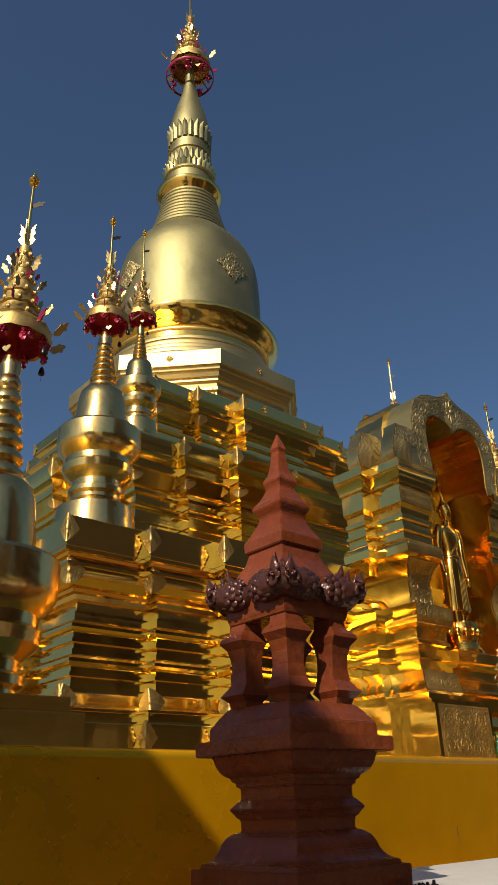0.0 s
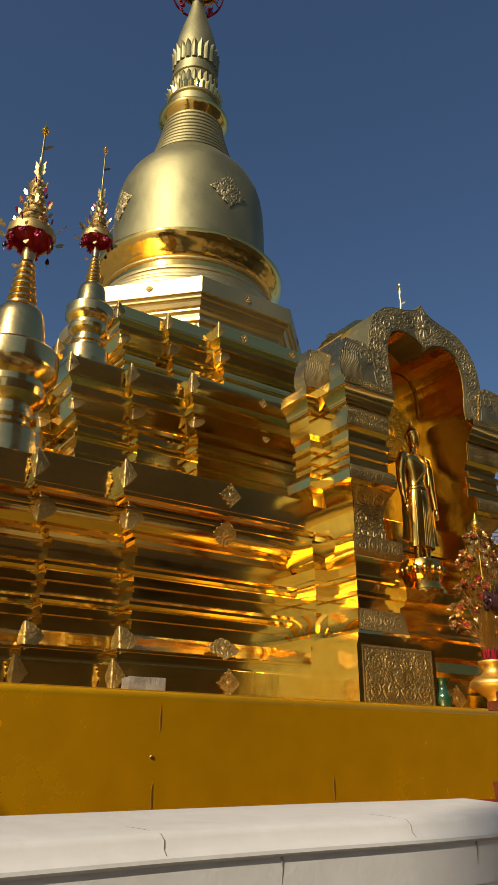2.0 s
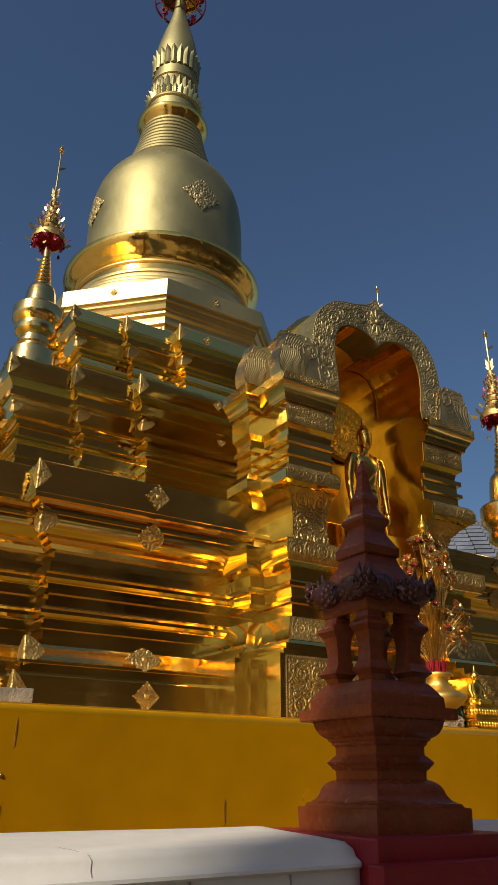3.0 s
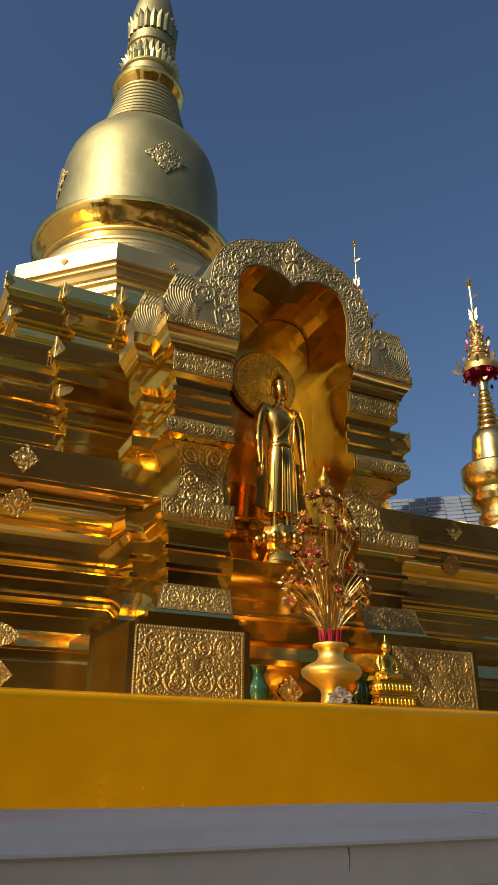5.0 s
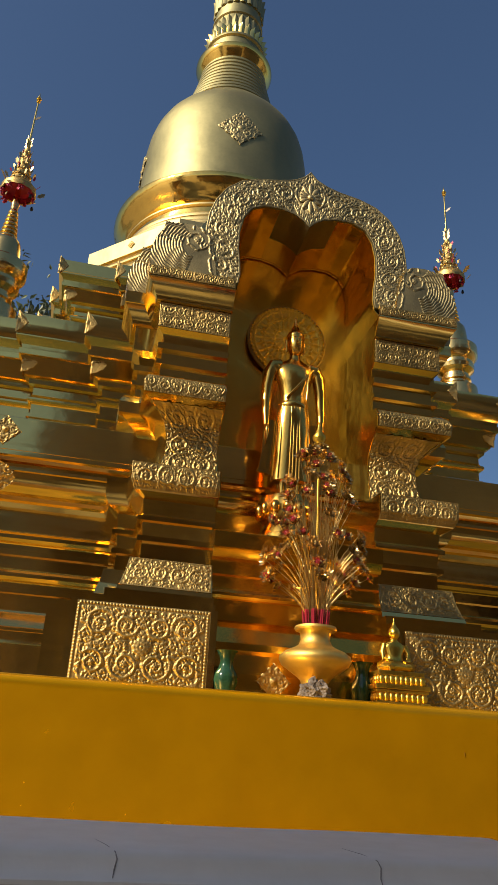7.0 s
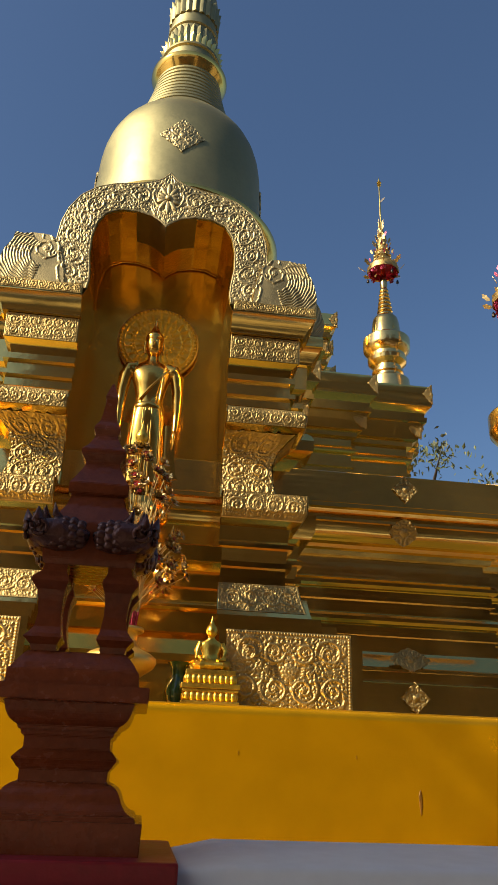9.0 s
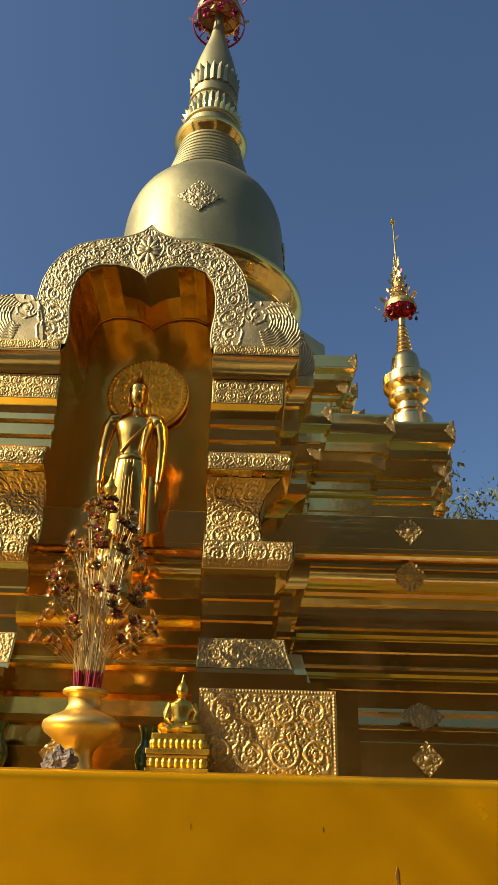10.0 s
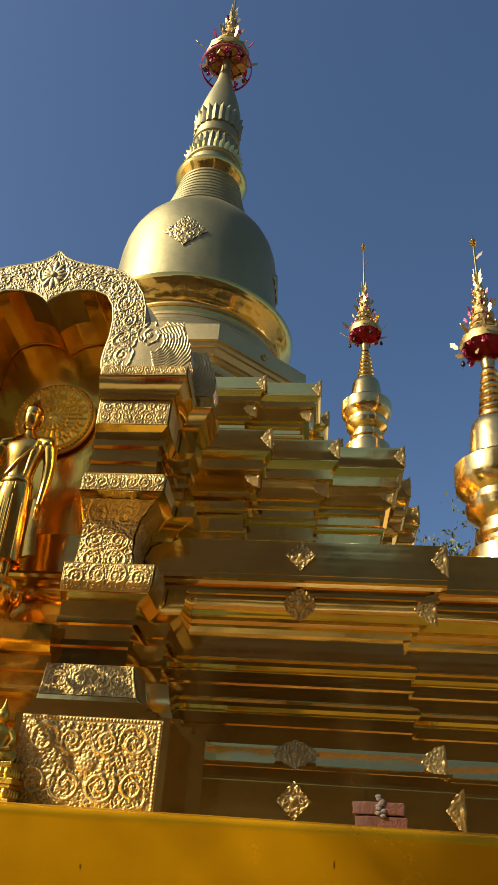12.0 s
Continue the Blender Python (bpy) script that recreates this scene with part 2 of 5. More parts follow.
def relief_field(w, h, dx, cell, height, seed, border=True, rosette=True):
    rnd = random.Random(seed)
    nx, ny = int(w / dx) + 1, int(h / dx) + 1
    H = np.zeros((ny, nx))
    b = 0.07 * min(w, h) if border else 0.0
    rows = max(1, round((h - 2 * b) / cell))
    half = max(1, round((w / 2 - b) / cell))
    ch, cw = (h - 2 * b) / rows, (w / 2 - b) / half
    R = 0.47 * min(ch, cw)
    for j in range(rows):
        for i in range(half):
            for side in (-1, 1):
                if side < 0:
                    jx, jy, jr, ja = rnd.uniform(-0.12, 0.12), rnd.uniform(-0.10, 0.10), rnd.uniform(0.78, 1.12), rnd.uniform(-1.2, 1.2)
                cx = w / 2 + side * cw * (i + 0.5 + jx)
                cy = b + ch * (j + 0.5 + jy)
                turn = side * (1 if (i + j) % 2 else -1)
                a0 = 0.77 + ja + (math.pi if j % 2 else 0)
                scroll(H, dx, cx, cy, R * jr, turn, a0 if side > 0 else math.pi - a0, R * 0.13, height, rnd)
    # small leaves where the ground is bare
    for k in range(int(w * h / (R * R) * 15)):
        x, y = b + rnd.random() * (w / 2 - b), b + rnd.random() * (h - 2 * b)
        if H[min(ny - 1, int(y / dx)), min(nx - 1, int(x / dx))] < 1e-6:
            a = rnd.random() * 6.28
            leaf_stroke(H, dx, x, y, a, R * 0.3, R * 0.1, height * 0.75, 0.8)
            leaf_stroke(H, dx, w - x, y, math.pi - a, R * 0.3, R * 0.1, height * 0.75, -0.8)
    if rosette:
        for ring, (rr, n) in enumerate(((0.34, 10), (0.2, 8))):
            for k in range(n):
                a = 6.283 * k / n
                stamp(H, dx, w / 2 + R * rr * 1.3 * math.cos(a), h / 2 + R * rr * 1.3 * math.sin(a), R * 0.2, height * (1 + 0.25 * ring))
        stamp(H, dx, w / 2, h / 2, R * 0.15, height * 1.6)
    if border:
        H[: int(b * 0.9 / dx) + 1] = 0
        H[-int(b * 0.9 / dx) - 1:] = 0
        if w < 4 * h:
            H[:, : int(b * 0.9 / dx) + 1] = 0
            H[:, -int(b * 0.9 / dx) - 1:] = 0
        step = b * 0.55
        for y in (b * 0.45, h - b * 0.45):
            for k in range(int(w / step)):
                stamp(H, dx, (k + 0.5) * step, y, step * 0.44, height * 0.55)
        if w < 4 * h:
            for x in (b * 0.45, w - b * 0.45):
                for k in range(int(h / step)):
                    stamp(H, dx, x, (k + 0.5) * step, step * 0.44, height * 0.55)
    return H


def relief_mesh(name, H, place, material, keep=None):
    """place(u, v, height) -> point, with u and v from 0 to 1."""
    ny, nx = H.shape
    pts, idx, faces = [], {}, []
    for j in range(ny):
        for i in range(nx):
            u, v = i / (nx - 1), j / (ny - 1)
            if keep is None or keep(u, v):
                idx[(i, j)] = len(pts)
                pts.append(tuple(place(u, v, H[j, i])))
    for j in range(ny - 1):
        for i in range(nx - 1):
            q = [idx.get(k) for k in ((i, j), (i + 1, j), (i + 1, j + 1), (i, j + 1))]
            if None not in q:
                faces.append(q)
    me = bpy.data.meshes.new(name)
    me.from_pydata(pts, [], faces)
    me.materials.append(material)
    for p in me.polygons:
        p.use_smooth = True
    return me


# ---- ground and terrace ----
CX, CY = 6.09, 8.28
LEDGE = 1.845
bm = bmesh.new()
box(bm, -300, 300, -300, 300, -0.3, 0)
tagged(part("ground", bm, paving), "sandy reddish paving of the temple courtyard", "ground", kind="structure")

bm = bmesh.new()
prof = [(0, -0.02), (1.80, 0.0), (1.832, 0.008), (LEDGE, 0.03)]
loft(bm, [[(-9 + o, 3.03 + o, z), (21 - o, 3.03 + o, z), (21 - o, 14 - o, z), (-9 + o, 14 - o, z)] for z, o in prof])
terrace = tagged(part("terrace_wall", bm, gold_paint, smooth=50), "gold-painted plain terrace wall with faint stains and drips", "wall", kind="structure")
bm = bmesh.new()
box(bm, -8.9, 20.9, 3.068, 13.9, LEDGE - 0.01, LEDGE + 0.003)
part("ledge", bm, gold_ledge, terrace, "gilt sheet on top of the terrace")
rnd = random.Random(4)
for x, z, w, h in ((3.17, 1.38, 0.008, 0.16), (4.20, 1.42, 0.008, 0.11), (7.39, 1.5, 0.009, 0.09), (3.20, 1.72, 0.006, 0.12), (6.62, 1.66, 0.0015, 0.02), (7.12, 1.66, 0.002, 0.015), (8.0, 1.72, 0.002, 0.02), (5.2, 1.3, 0.012, 0.09)):
    bm = bmesh.new()
    ring = []
    for k in range(14):
        a = 6.283 * k / 14
        ring.append((0.75 * w * math.cos(a) * (0.7 + 0.6 * rnd.random()), 0, h / 2 * math.sin(a) * (0.8 + 0.4 * rnd.random())))
    loft(bm, [[(p[0], 0, p[2]) for p in ring], [(p[0] * 0.8, -0.0012, p[2] * 0.9) for p in ring]])
    part("drip_stain", bm, stain_mat, terrace, "thin dark run stain", at=pose(x, 3.0285 - 0.02 * (1 - z / 1.8), z))
bm = bmesh.new()
ellipsoid(bm, (3.161, 3.024, 1.565), (0.008, 0.006, 0.008), 10, 6)
part("nail_head", bm, pale_gold, terrace, "small round nail head", smooth=180)

# balustrade of white copings between the lantern posts, running a little askew to the terrace
POSTS = ((1.193, 1.225), (3.599, 1.261), (6.085, 1.286))
SKEW = 0.0125


def rail_y(x):
    return 1.225 + SKEW * (x - 1.193)


ends = [-6.0, *[c for x, _ in POSTS for c in (x - 0.213, x + 0.213)], 14.0]
SECT = [(-0.162, 1.30), (-0.162, 1.382), (-0.166, 1.3835), (-0.172, 1.388), (-0.171, 1.394), (-0.163, 1.399), (-0.152, 1.406), (-0.146, 1.420), (-0.141, 1.428), (-0.132, 1.4325), (-0.05, 1.437), (0.08, 1.443), (0.18, 1.4485), (0.197, 1.445), (0.205, 1.436), (0.205, 1.39), (0.18, 1.384), (0.18, 1.30)]
for a, b in zip(ends[0::2], ends[1::2]):
    wall = thing("balustrade_wall", pose(0, 0, 0), "whitewashed plaster balustrade with a sloped cracked coping", "wall", "white balustrade", "structure")
    bm = bmesh.new()
    loft(bm, [[(x, rail_y(x) + y, z) for y, z in ((-0.16, 0), (0.178, 0), (0.178, 1.302), (-0.16, 1.302))] for x in (a + 0.002, b - 0.002)])
    part("wall_body", bm, white_wall, wall)
    bm = bmesh.new()
    n = 90
    rings = []
    for k in range(n + 1):
        f = k / n
        x = a + (b - a) * f
        end = min(x - a, b - x)
        e = 0.0 if end > 0.03 else (1 - end / 0.03) ** 2
        rings.append([(x, rail_y(x) + 0.016 + (y - 0.016) * (1 - e * 0.07) + 0.003 * noise.noise((x * 3, y * 9, z)), z - e * max(0.0, z - 1.40) * 0.35 + 0.003 * noise.noise((x * 2.0, y * 4, z * 5))) for y, z in SECT])
    loft(bm, rings)
    part("coping", bm, white_wall, wall, "white plaster coping with hairline cracks", smooth=35)
    for x, top in (((1.83, 0), (2.20, 1), (2.44, 0), (2.796, 1), (2.98, 0), (3.20, 0)) if 1 < a < 2 else ((4.62, 0), (5.06, 1), (5.473, 1)) if 3 < a < 5 else ()):
        y0 = rail_y(x)
        bm = bmesh.new()
        if top:
            pts = [(x - 0.004, y0 - 0.1655, 1.3985), (x - 0.002, y0 - 0.1525, 1.4065), (x + 0.001, y0 - 0.1462, 1.4205), (x - 0.002, y0 - 0.1395, 1.4292), (x - 0.015, y0 - 0.10, 1.4348), (x - 0.03, y0 - 0.05, 1.4375)]
            tube(bm, pts, [0.0006, 0.0011, 0.0012, 0.0009, 0.0004, 0.0002], 5)
        else:
            pts = [(x, y0 - 0.1625, 1.383), (x + 0.002, y0 - 0.1623, 1.362), (x - 0.001, y0 - 0.1623, 1.335)]
            tube(bm, pts, [0.003, 0.0016, 0.0005], 6)
        part("crack", bm, crack_mat, wall, "dark hairline crack")


def lantern_post(x, y):
    post = thing("lantern_post", pose(x, y, 0), "dark red painted concrete lantern post with tiered roof on the balustrade", "lantern post", "red lantern posts")

    def stack(name, rows, label="", material=red_paint):
        """rows: height and half width from the foot up."""
        bm = bmesh.new()
        loft(bm, [[(-k, -k, z), (k, -k, z), (k, k, z), (-k, k, z)] for z, k in rows])
        bmesh.ops.bevel(bm, geom=list(bm.edges), offset=0.0016, segments=2, affect="EDGES")
        for v in bm.verts:
            v.co.x += 0.0012 * noise.noise(v.co * 24)
            v.co.y += 0.0012 * noise.noise(v.co * 24 + Vector((7, 3, 1)))
        return part(name, bm, material, post, label)

    bm = bmesh.new()
    box(bm, -0.2105, 0.2105, -0.215, 0.225, 0, 1.441, 0.005)
    part("plinth", bm, crimson, post, "crimson painted square plinth")
    bm = bmesh.new()
    box(bm, -0.24, 0.24, -0.262, -0.2155, 0, 1.397, 0.005)
    part("plinth_step", bm, crimson, post, "lower crimson plinth step")
    stack("base", [(1.439, 0.146), (1.491, 0.148), (1.4915, 0.135), (1.499, 0.134), (1.502, 0.124), (1.508, 0.116), (1.519, 0.109), (1.531, 0.105), (1.541, 0.099), (1.547, 0.091), (1.550, 0.085), (1.552, 0.078), (1.572, 0.079), (1.574, 0.084), (1.580, 0.087), (1.589, 0.095), (1.597, 0.088), (1.603, 0.083), (1.606, 0.078), (1.627, 0.078), (1.629, 0.084), (1.637, 0.084), (1.638, 0.090), (1.645, 0.091), (1.649, 0.099), (1.656, 0.107), (1.668, 0.113), (1.684, 0.117), (1.686, 0.141), (1.713, 0.142), (1.715, 0.121), (1.740, 0.120), (1.744, 0.115), (1.752, 0.111), (1.764, 0.102), (1.774, 0.094), (1.777, 0.088)])
    for sx in (-1, 1):
        for sy in (-1, 1):
            bm = bmesh.new()
            rings = []
            for z, k, o in ((1.775, 0.023, 0.064), (1.788, 0.025, 0.066), (1.800, 0.036, 0.068), (1.808, 0.031, 0.066), (1.822, 0.025, 0.063), (1.846, 0.022, 0.063), (1.872, 0.023, 0.064), (1.893, 0.027, 0.065), (1.908, 0.036, 0.068), (1.916, 0.034, 0.068), (1.930, 0.024, 0.064), (1.952, 0.022, 0.062)):
                rings.append([(sx * o + a * k, sy * o + b * k, z) for a, b in ((-1, -1), (1, -1), (1, 1), (-1, 1))])
            loft(bm, rings)
            part("pillar", bm, red_paint, post)
    stack("roof", [(1.945, 0.088), (1.957, 0.092), (1.985, 0.094), (2.012, 0.093), (2.035, 0.086), (2.058, 0.073), (2.078, 0.062), (2.096, 0.057), (2.104, 0.055), (2.106, 0.062), (2.130, 0.063), (2.137, 0.058), (2.160, 0.046), (2.176, 0.039), (2.184, 0.037), (2.190, 0.038), (2.206, 0.048), (2.216, 0.047), (2.228, 0.037), (2.246, 0.028), (2.258, 0.024), (2.264, 0.026), (2.273, 0.030), (2.283, 0.027), (2.295, 0.020), (2.318, 0.0155), (2.345, 0.0125), (2.355, 0.012), (2.360, 0.015), (2.367, 0.013), (2.380, 0.009), (2.402, 0.002)], "tiered red roof with a pointed tip")
    # carved curling ornaments on the four eaves
    orn = bmesh.new()
    pts = [(-0.052, 0.0, -0.012), (-0.045, -0.008, -0.004), (-0.02, -0.014, 0.0), (0.012, -0.018, 0.003), (0.045, -0.02, 0.004), (0.07, -0.022, 0.012), (0.084, -0.024, 0.026), (0.088, -0.026, 0.048)]
    tube(orn, pts, [0.006, 0.020, 0.030, 0.034, 0.029, 0.020, 0.012, 0.001], 12)
    orn_me = finish("carved_ornament", orn, dark_scales, 70)
    knobs = bmesh.new()
    for i in range(6):
        for j in range(5):
            th = -1.0 + 0.5 * j + 0.25 * (i % 2)
            rr = 0.031 - 0.0016 * abs(i - 2) ** 2
            ellipsoid(knobs, (-0.035 + 0.018 * i, -0.015 - rr * math.cos(th), 0.002 + rr * math.sin(th)), (0.011, 0.0045, 0.009), 8, 5)
    knobs_me = finish("scaled_hide", knobs, dark_scales, 70)
    curl = []
    for k in range(26):
        f = k / 25
        r = 0.024 * (1 - 0.8 * f)
        curl.append((0.05 + r * math.cos(1.5 - 8 * f), -0.046 - 0.006 * f, 0.008 + r * math.sin(1.5 - 8 * f)))
    coil = bmesh.new()
    tube(coil, curl, 0.005, 7)
    coil_me = finish("curl", coil, dark_scales, 70)
    spike = bmesh.new()
    tube(spike, [(0, 0, 0), (0.012, -0.006, 0.012), (0.016, -0.008, 0.034)], [0.010, 0.008, 0.001], 7)
    spike_me = finish("ornament_spike", spike, dark_scales, 60)
    for k in range(4):
        for side in (-1, 1):
            m = pose(0, 0, 0, 0, 0, 90 * k) @ Matrix.Translation((side * 0.052, -0.080, 2.000)) @ Matrix.Diagonal((side * 0.9, 1.0, 1.0, 1))
            o = part("carved_ornament", orn_me, dark_scales, post, "dark glossy carved curl ornament", at=m)
            tagged(part("scaled_hide", knobs_me, dark_scales, o), kind="stuff")
            part("curl", coil_me, dark_scales, o)
            for q in range(3):
                part("ornament_spike", spike_me, dark_scales, o, at=pose(0.015 + 0.022 * q, -0.012, 0.034 - 0.012 * q))
    return post


for x, y in POSTS:
    lantern_post(x, y)

# ---- the stupa ----
stupa = thing("stupa", pose(CX, CY, 0), "tall golden stupa of brass sheet, stepped redented base and bell", "stupa")


def redent(a, b, c, p, q, r, inset):
    """Outline of a stepped square: half widths a < b < c and depths p > q > r."""
    quad = [(a, p), (a, q), (b, q), (b, r), (r, r), (r, b), (q, b), (q, a), (p, a)]
    quad = [(x - inset, y - inset) for x, y in quad]
    out = []
    for k, (sx, sy) in enumerate(((1, -1), (1, 1), (-1, 1), (-1, -1))):
        pts = [(sx * x, sy * y) for x, y in quad]
        out += pts if k % 2 == 0 else pts[::-1]
    return out


def tier(name, plan, prof, label):
    bm = bmesh.new()
    loft(bm, [[(x, y, z) for x, y in redent(*plan, i)] for z, i in prof])
    bmesh.ops.bevel(bm, geom=[e for e in bm.edges if abs(e.verts[0].co.z - e.verts[1].co.z) > 0.12], offset=0.006, segments=2, affect="EDGES")
    return part(name, bm, gold, stupa, label, smooth=28)


def roll(z, i, r, n=5):
    """A half-round bead in a profile: middle height, inset of its foot, radius."""
    return [(z - r * math.cos(math.pi * k / n), i - r * 0.9 * math.sin(math.pi * k / n)) for k in range(n + 1)]


T1 = (2.59, 3.16, 3.77, 4.01, 3.87, 3.77)
P1 = [(LEDGE, 0), (2.112, 0), (2.118, 0.012), (2.132, 0.014), (2.136, 0.05), (2.185, 0.052), (2.188, 0.04), (2.204, 0.04), (2.215, 0.075), (2.25, 0.10), (2.29, 0.135), (2.315, 0.15), (2.32, 0.18), (2.352, 0.18), (2.356, 0.215), (2.42, 0.215), (2.425, 0.19), (2.452, 0.19), (2.456, 0.205),
      (2.485, 0.205), *roll(2.527, 0.20, 0.036), (2.568, 0.205), (2.605, 0.205), (2.61, 0.225), (2.645, 0.225), (2.65, 0.195), (2.675, 0.195), (2.68, 0.21), (2.715, 0.21), *roll(2.757, 0.205, 0.036), (2.798, 0.21), (2.86, 0.21), (2.865, 0.24), (2.935, 0.24),
      (2.94, 0.20), (2.97, 0.19), (2.978, 0.16), (3.0, 0.15), (3.01, 0.115), (3.028, 0.105), (3.045, 0.085), (3.10, 0.062), (3.125, 0.06), (3.13, 0.045), (3.15, 0.045), (3.155, 0.062), (3.175, 0.06), (3.185, 0.04), (3.205, 0.03), (3.21, 0.0), (3.238, 0.0), (3.24, -0.004), (3.452, -0.004), (3.458, 0.004), (3.46, 0.03)]
tier("lower_tier", T1, P1, "lower redented tier with stacked brass mouldings")


def upper_prof(z0, z1, k=1.0):
    d = z1 - z0
    f = lambda t: z0 + d * t
    return [(z0, 0.06), (f(0.04), 0.06), (f(0.045), 0.09), (f(0.10), 0.10), (f(0.105), 0.14), (f(0.16), 0.17), (f(0.165), 0.20), (f(0.24), 0.20), (f(0.245), 0.17), (f(0.265), 0.17), (f(0.27), 0.2), (f(0.33), 0.2), *roll(f(0.36), 0.19, 0.03), (f(0.39), 0.2), (f(0.44), 0.2), (f(0.445), 0.18), (f(0.465), 0.18), (f(0.47), 0.205), (f(0.525), 0.205), *roll(f(0.55), 0.19, 0.028),
            (f(0.58), 0.2), (f(0.63), 0.2), (f(0.635), 0.16), (f(0.66), 0.155), (f(0.67), 0.115), (f(0.72), 0.09), (f(0.765), 0.065), (f(0.77), 0.045), (f(0.80), 0.04), (f(0.805), 0.06), (f(0.83), 0.055), (f(0.85), 0.03), (f(0.865), 0.0), (f(0.875), 0.0), (f(0.88), -0.004), (z1 - 0.008, -0.004), (z1 - 0.002, 0.004), (z1, 0.03)]


T2 = (1.43, 2.0, 2.62, 2.82, 2.67, 2.56)
T3 = (0.70, 1.27, 1.92, 2.10, 1.93, 1.84)
tier("middle_tier", T2, upper_prof(3.44, 5.0), "middle redented tier of brass mouldings")
tier("upper_tier", T3, upper_prof(4.98, 6.2), "upper redented tier of brass mouldings")

# octagonal drum under the bell
bm = bmesh.new()
rings = []
for z, ap in ((6.18, 1.62), (6.27, 1.62), (6.275, 1.57), (6.33, 1.55), (6.335, 1.50), (6.45, 1.48), (6.455, 1.51), (6.50, 1.51), (6.505, 1.47), (6.60, 1.46), (6.605, 1.50), (6.65, 1.50), (6.655, 1.47), (6.72, 1.48), (6.74, 1.52), (6.78, 1.52), (6.785, 1.55), (6.86, 1.58), (6.865, 1.61), (6.91, 1.62), (6.915, 1.655), (7.14, 1.655), (7.15, 1.63)):
    R8 = ap / math.cos(math.pi / 8)
    rings.append([(R8 * math.cos(math.pi / 8 + k * math.pi / 4), R8 * math.sin(math.pi / 8 + k * math.pi / 4), z) for k in range(8)])
loft(bm, rings)
part("octagonal_drum", bm, gold_drum, stupa, "octagonal moulded drum under the bell", smooth=25)
for z, r, h in ((7.14, 1.55, 0.12), (7.26, 1.49, 0.11), (7.37, 1.42, 0.10), (7.47, 1.34, 0.12), (7.60, 1.29, 0.09), (7.78, 1.275, 0.06)):
    bm = bmesh.new()
    lathe(bm, [(z, r - 0.03), (z + 0.015, r), (z + h * 0.6, r), (z + h * 0.8, r - 0.01), (z + h + 0.004, r - 0.05)], 72)
    part("ring_course", bm, gold_drum, stupa, "round stepped course in satin gilt metal", smooth=35)
bm = bmesh.new()
lathe(bm, [(7.60, 1.20), (7.62, 1.245), (7.84, 1.245), (7.86, 1.27), (7.90, 1.295), (7.96, 1.34), (8.02, 1.39), (8.08, 1.428), (8.12, 1.442), (8.155, 1.44), (8.18, 1.41), (8.22, 1.25), (8.28, 1.19), (8.30, 1.14)], 72)
part("bell_skirt", bm, gold_skirt, stupa, "flared polished brass cornice below the bell", smooth=40)
bm = bmesh.new()
lathe(bm, [(8.2, 1.178), (8.6, 1.176), (9.0, 1.172), (9.2, 1.168), (9.45, 1.155), (9.65, 1.128), (9.82, 1.083), (9.97, 1.015), (10.1, 0.93), (10.22, 0.835), (10.32, 0.75), (10.38, 0.705), (10.42, 0.68)], 72)
part("bell", bm, gold_bell, stupa, "smooth satin gilt bell dome", smooth=60)
bm = bmesh.new()
prof = []
for k in range(10):
    z, r = 10.39 + k * 0.09, 0.705 - 0.031 * k + 0.0010 * k * k
    prof += [(z, r - 0.022), (z + 0.02, r), (z + 0.064, r - 0.006), (z + 0.084, r - 0.028)]
lathe(bm, prof, 56)
part("ring_neck", bm, gold_bell, stupa, "stack of thin rings above the bell", smooth=35)
bm = bmesh.new()
lathe(bm, [(11.24, 0.44), (11.25, 0.475), (11.29, 0.50), (11.34, 0.54), (11.39, 0.572), (11.43, 0.588), (11.465, 0.586), (11.48, 0.57), (11.50, 0.47), (11.54, 0.44)], 56)
part("collar_disc", bm, gold_skirt, stupa, "flared brass collar", smooth=40)
bm = bmesh.new()
lathe(bm, [(11.4, 0.43), (11.78, 0.43), (11.80, 0.46), (11.84, 0.46), (11.9, 0.41), (12.2, 0.385), (12.35, 0.375), (12.37, 0.40), (12.42, 0.40), (12.44, 0.37), (12.6, 0.37), (13.0, 0.375), (13.2, 0.36), (13.45, 0.315), (13.7, 0.255), (13.95, 0.19), (14.2, 0.135), (14.5, 0.095), (14.75, 0.08), (15.3, 0.06)], 48)
part("lotus_bud_spire", bm, gold_bell, stupa, "tapering lotus bud spire", smooth=40)


def petal_mesh(w, h, out, tip, material):
    bm = bmesh.new()
    rows = []
    for f, k in ((0, 0.85), (0.35, 1.0), (0.65, 0.95), (0.88, 0.68), (1.0, 0.12)):
        z, o = h * f, out * f + tip * f * f * f
        rows.append([(-w / 2 * k, -o, z), (-w / 4 * k, -o - 0.02, z), (0, -o - 0.03, z), (w / 4 * k, -o - 0.02, z), (w / 2 * k, -o, z), (w / 2 * k, -o + 0.02, z), (-w / 2 * k, -o + 0.02, z)])
    loft(bm, rows)
    return finish("lotus_petal", bm, material, 40)


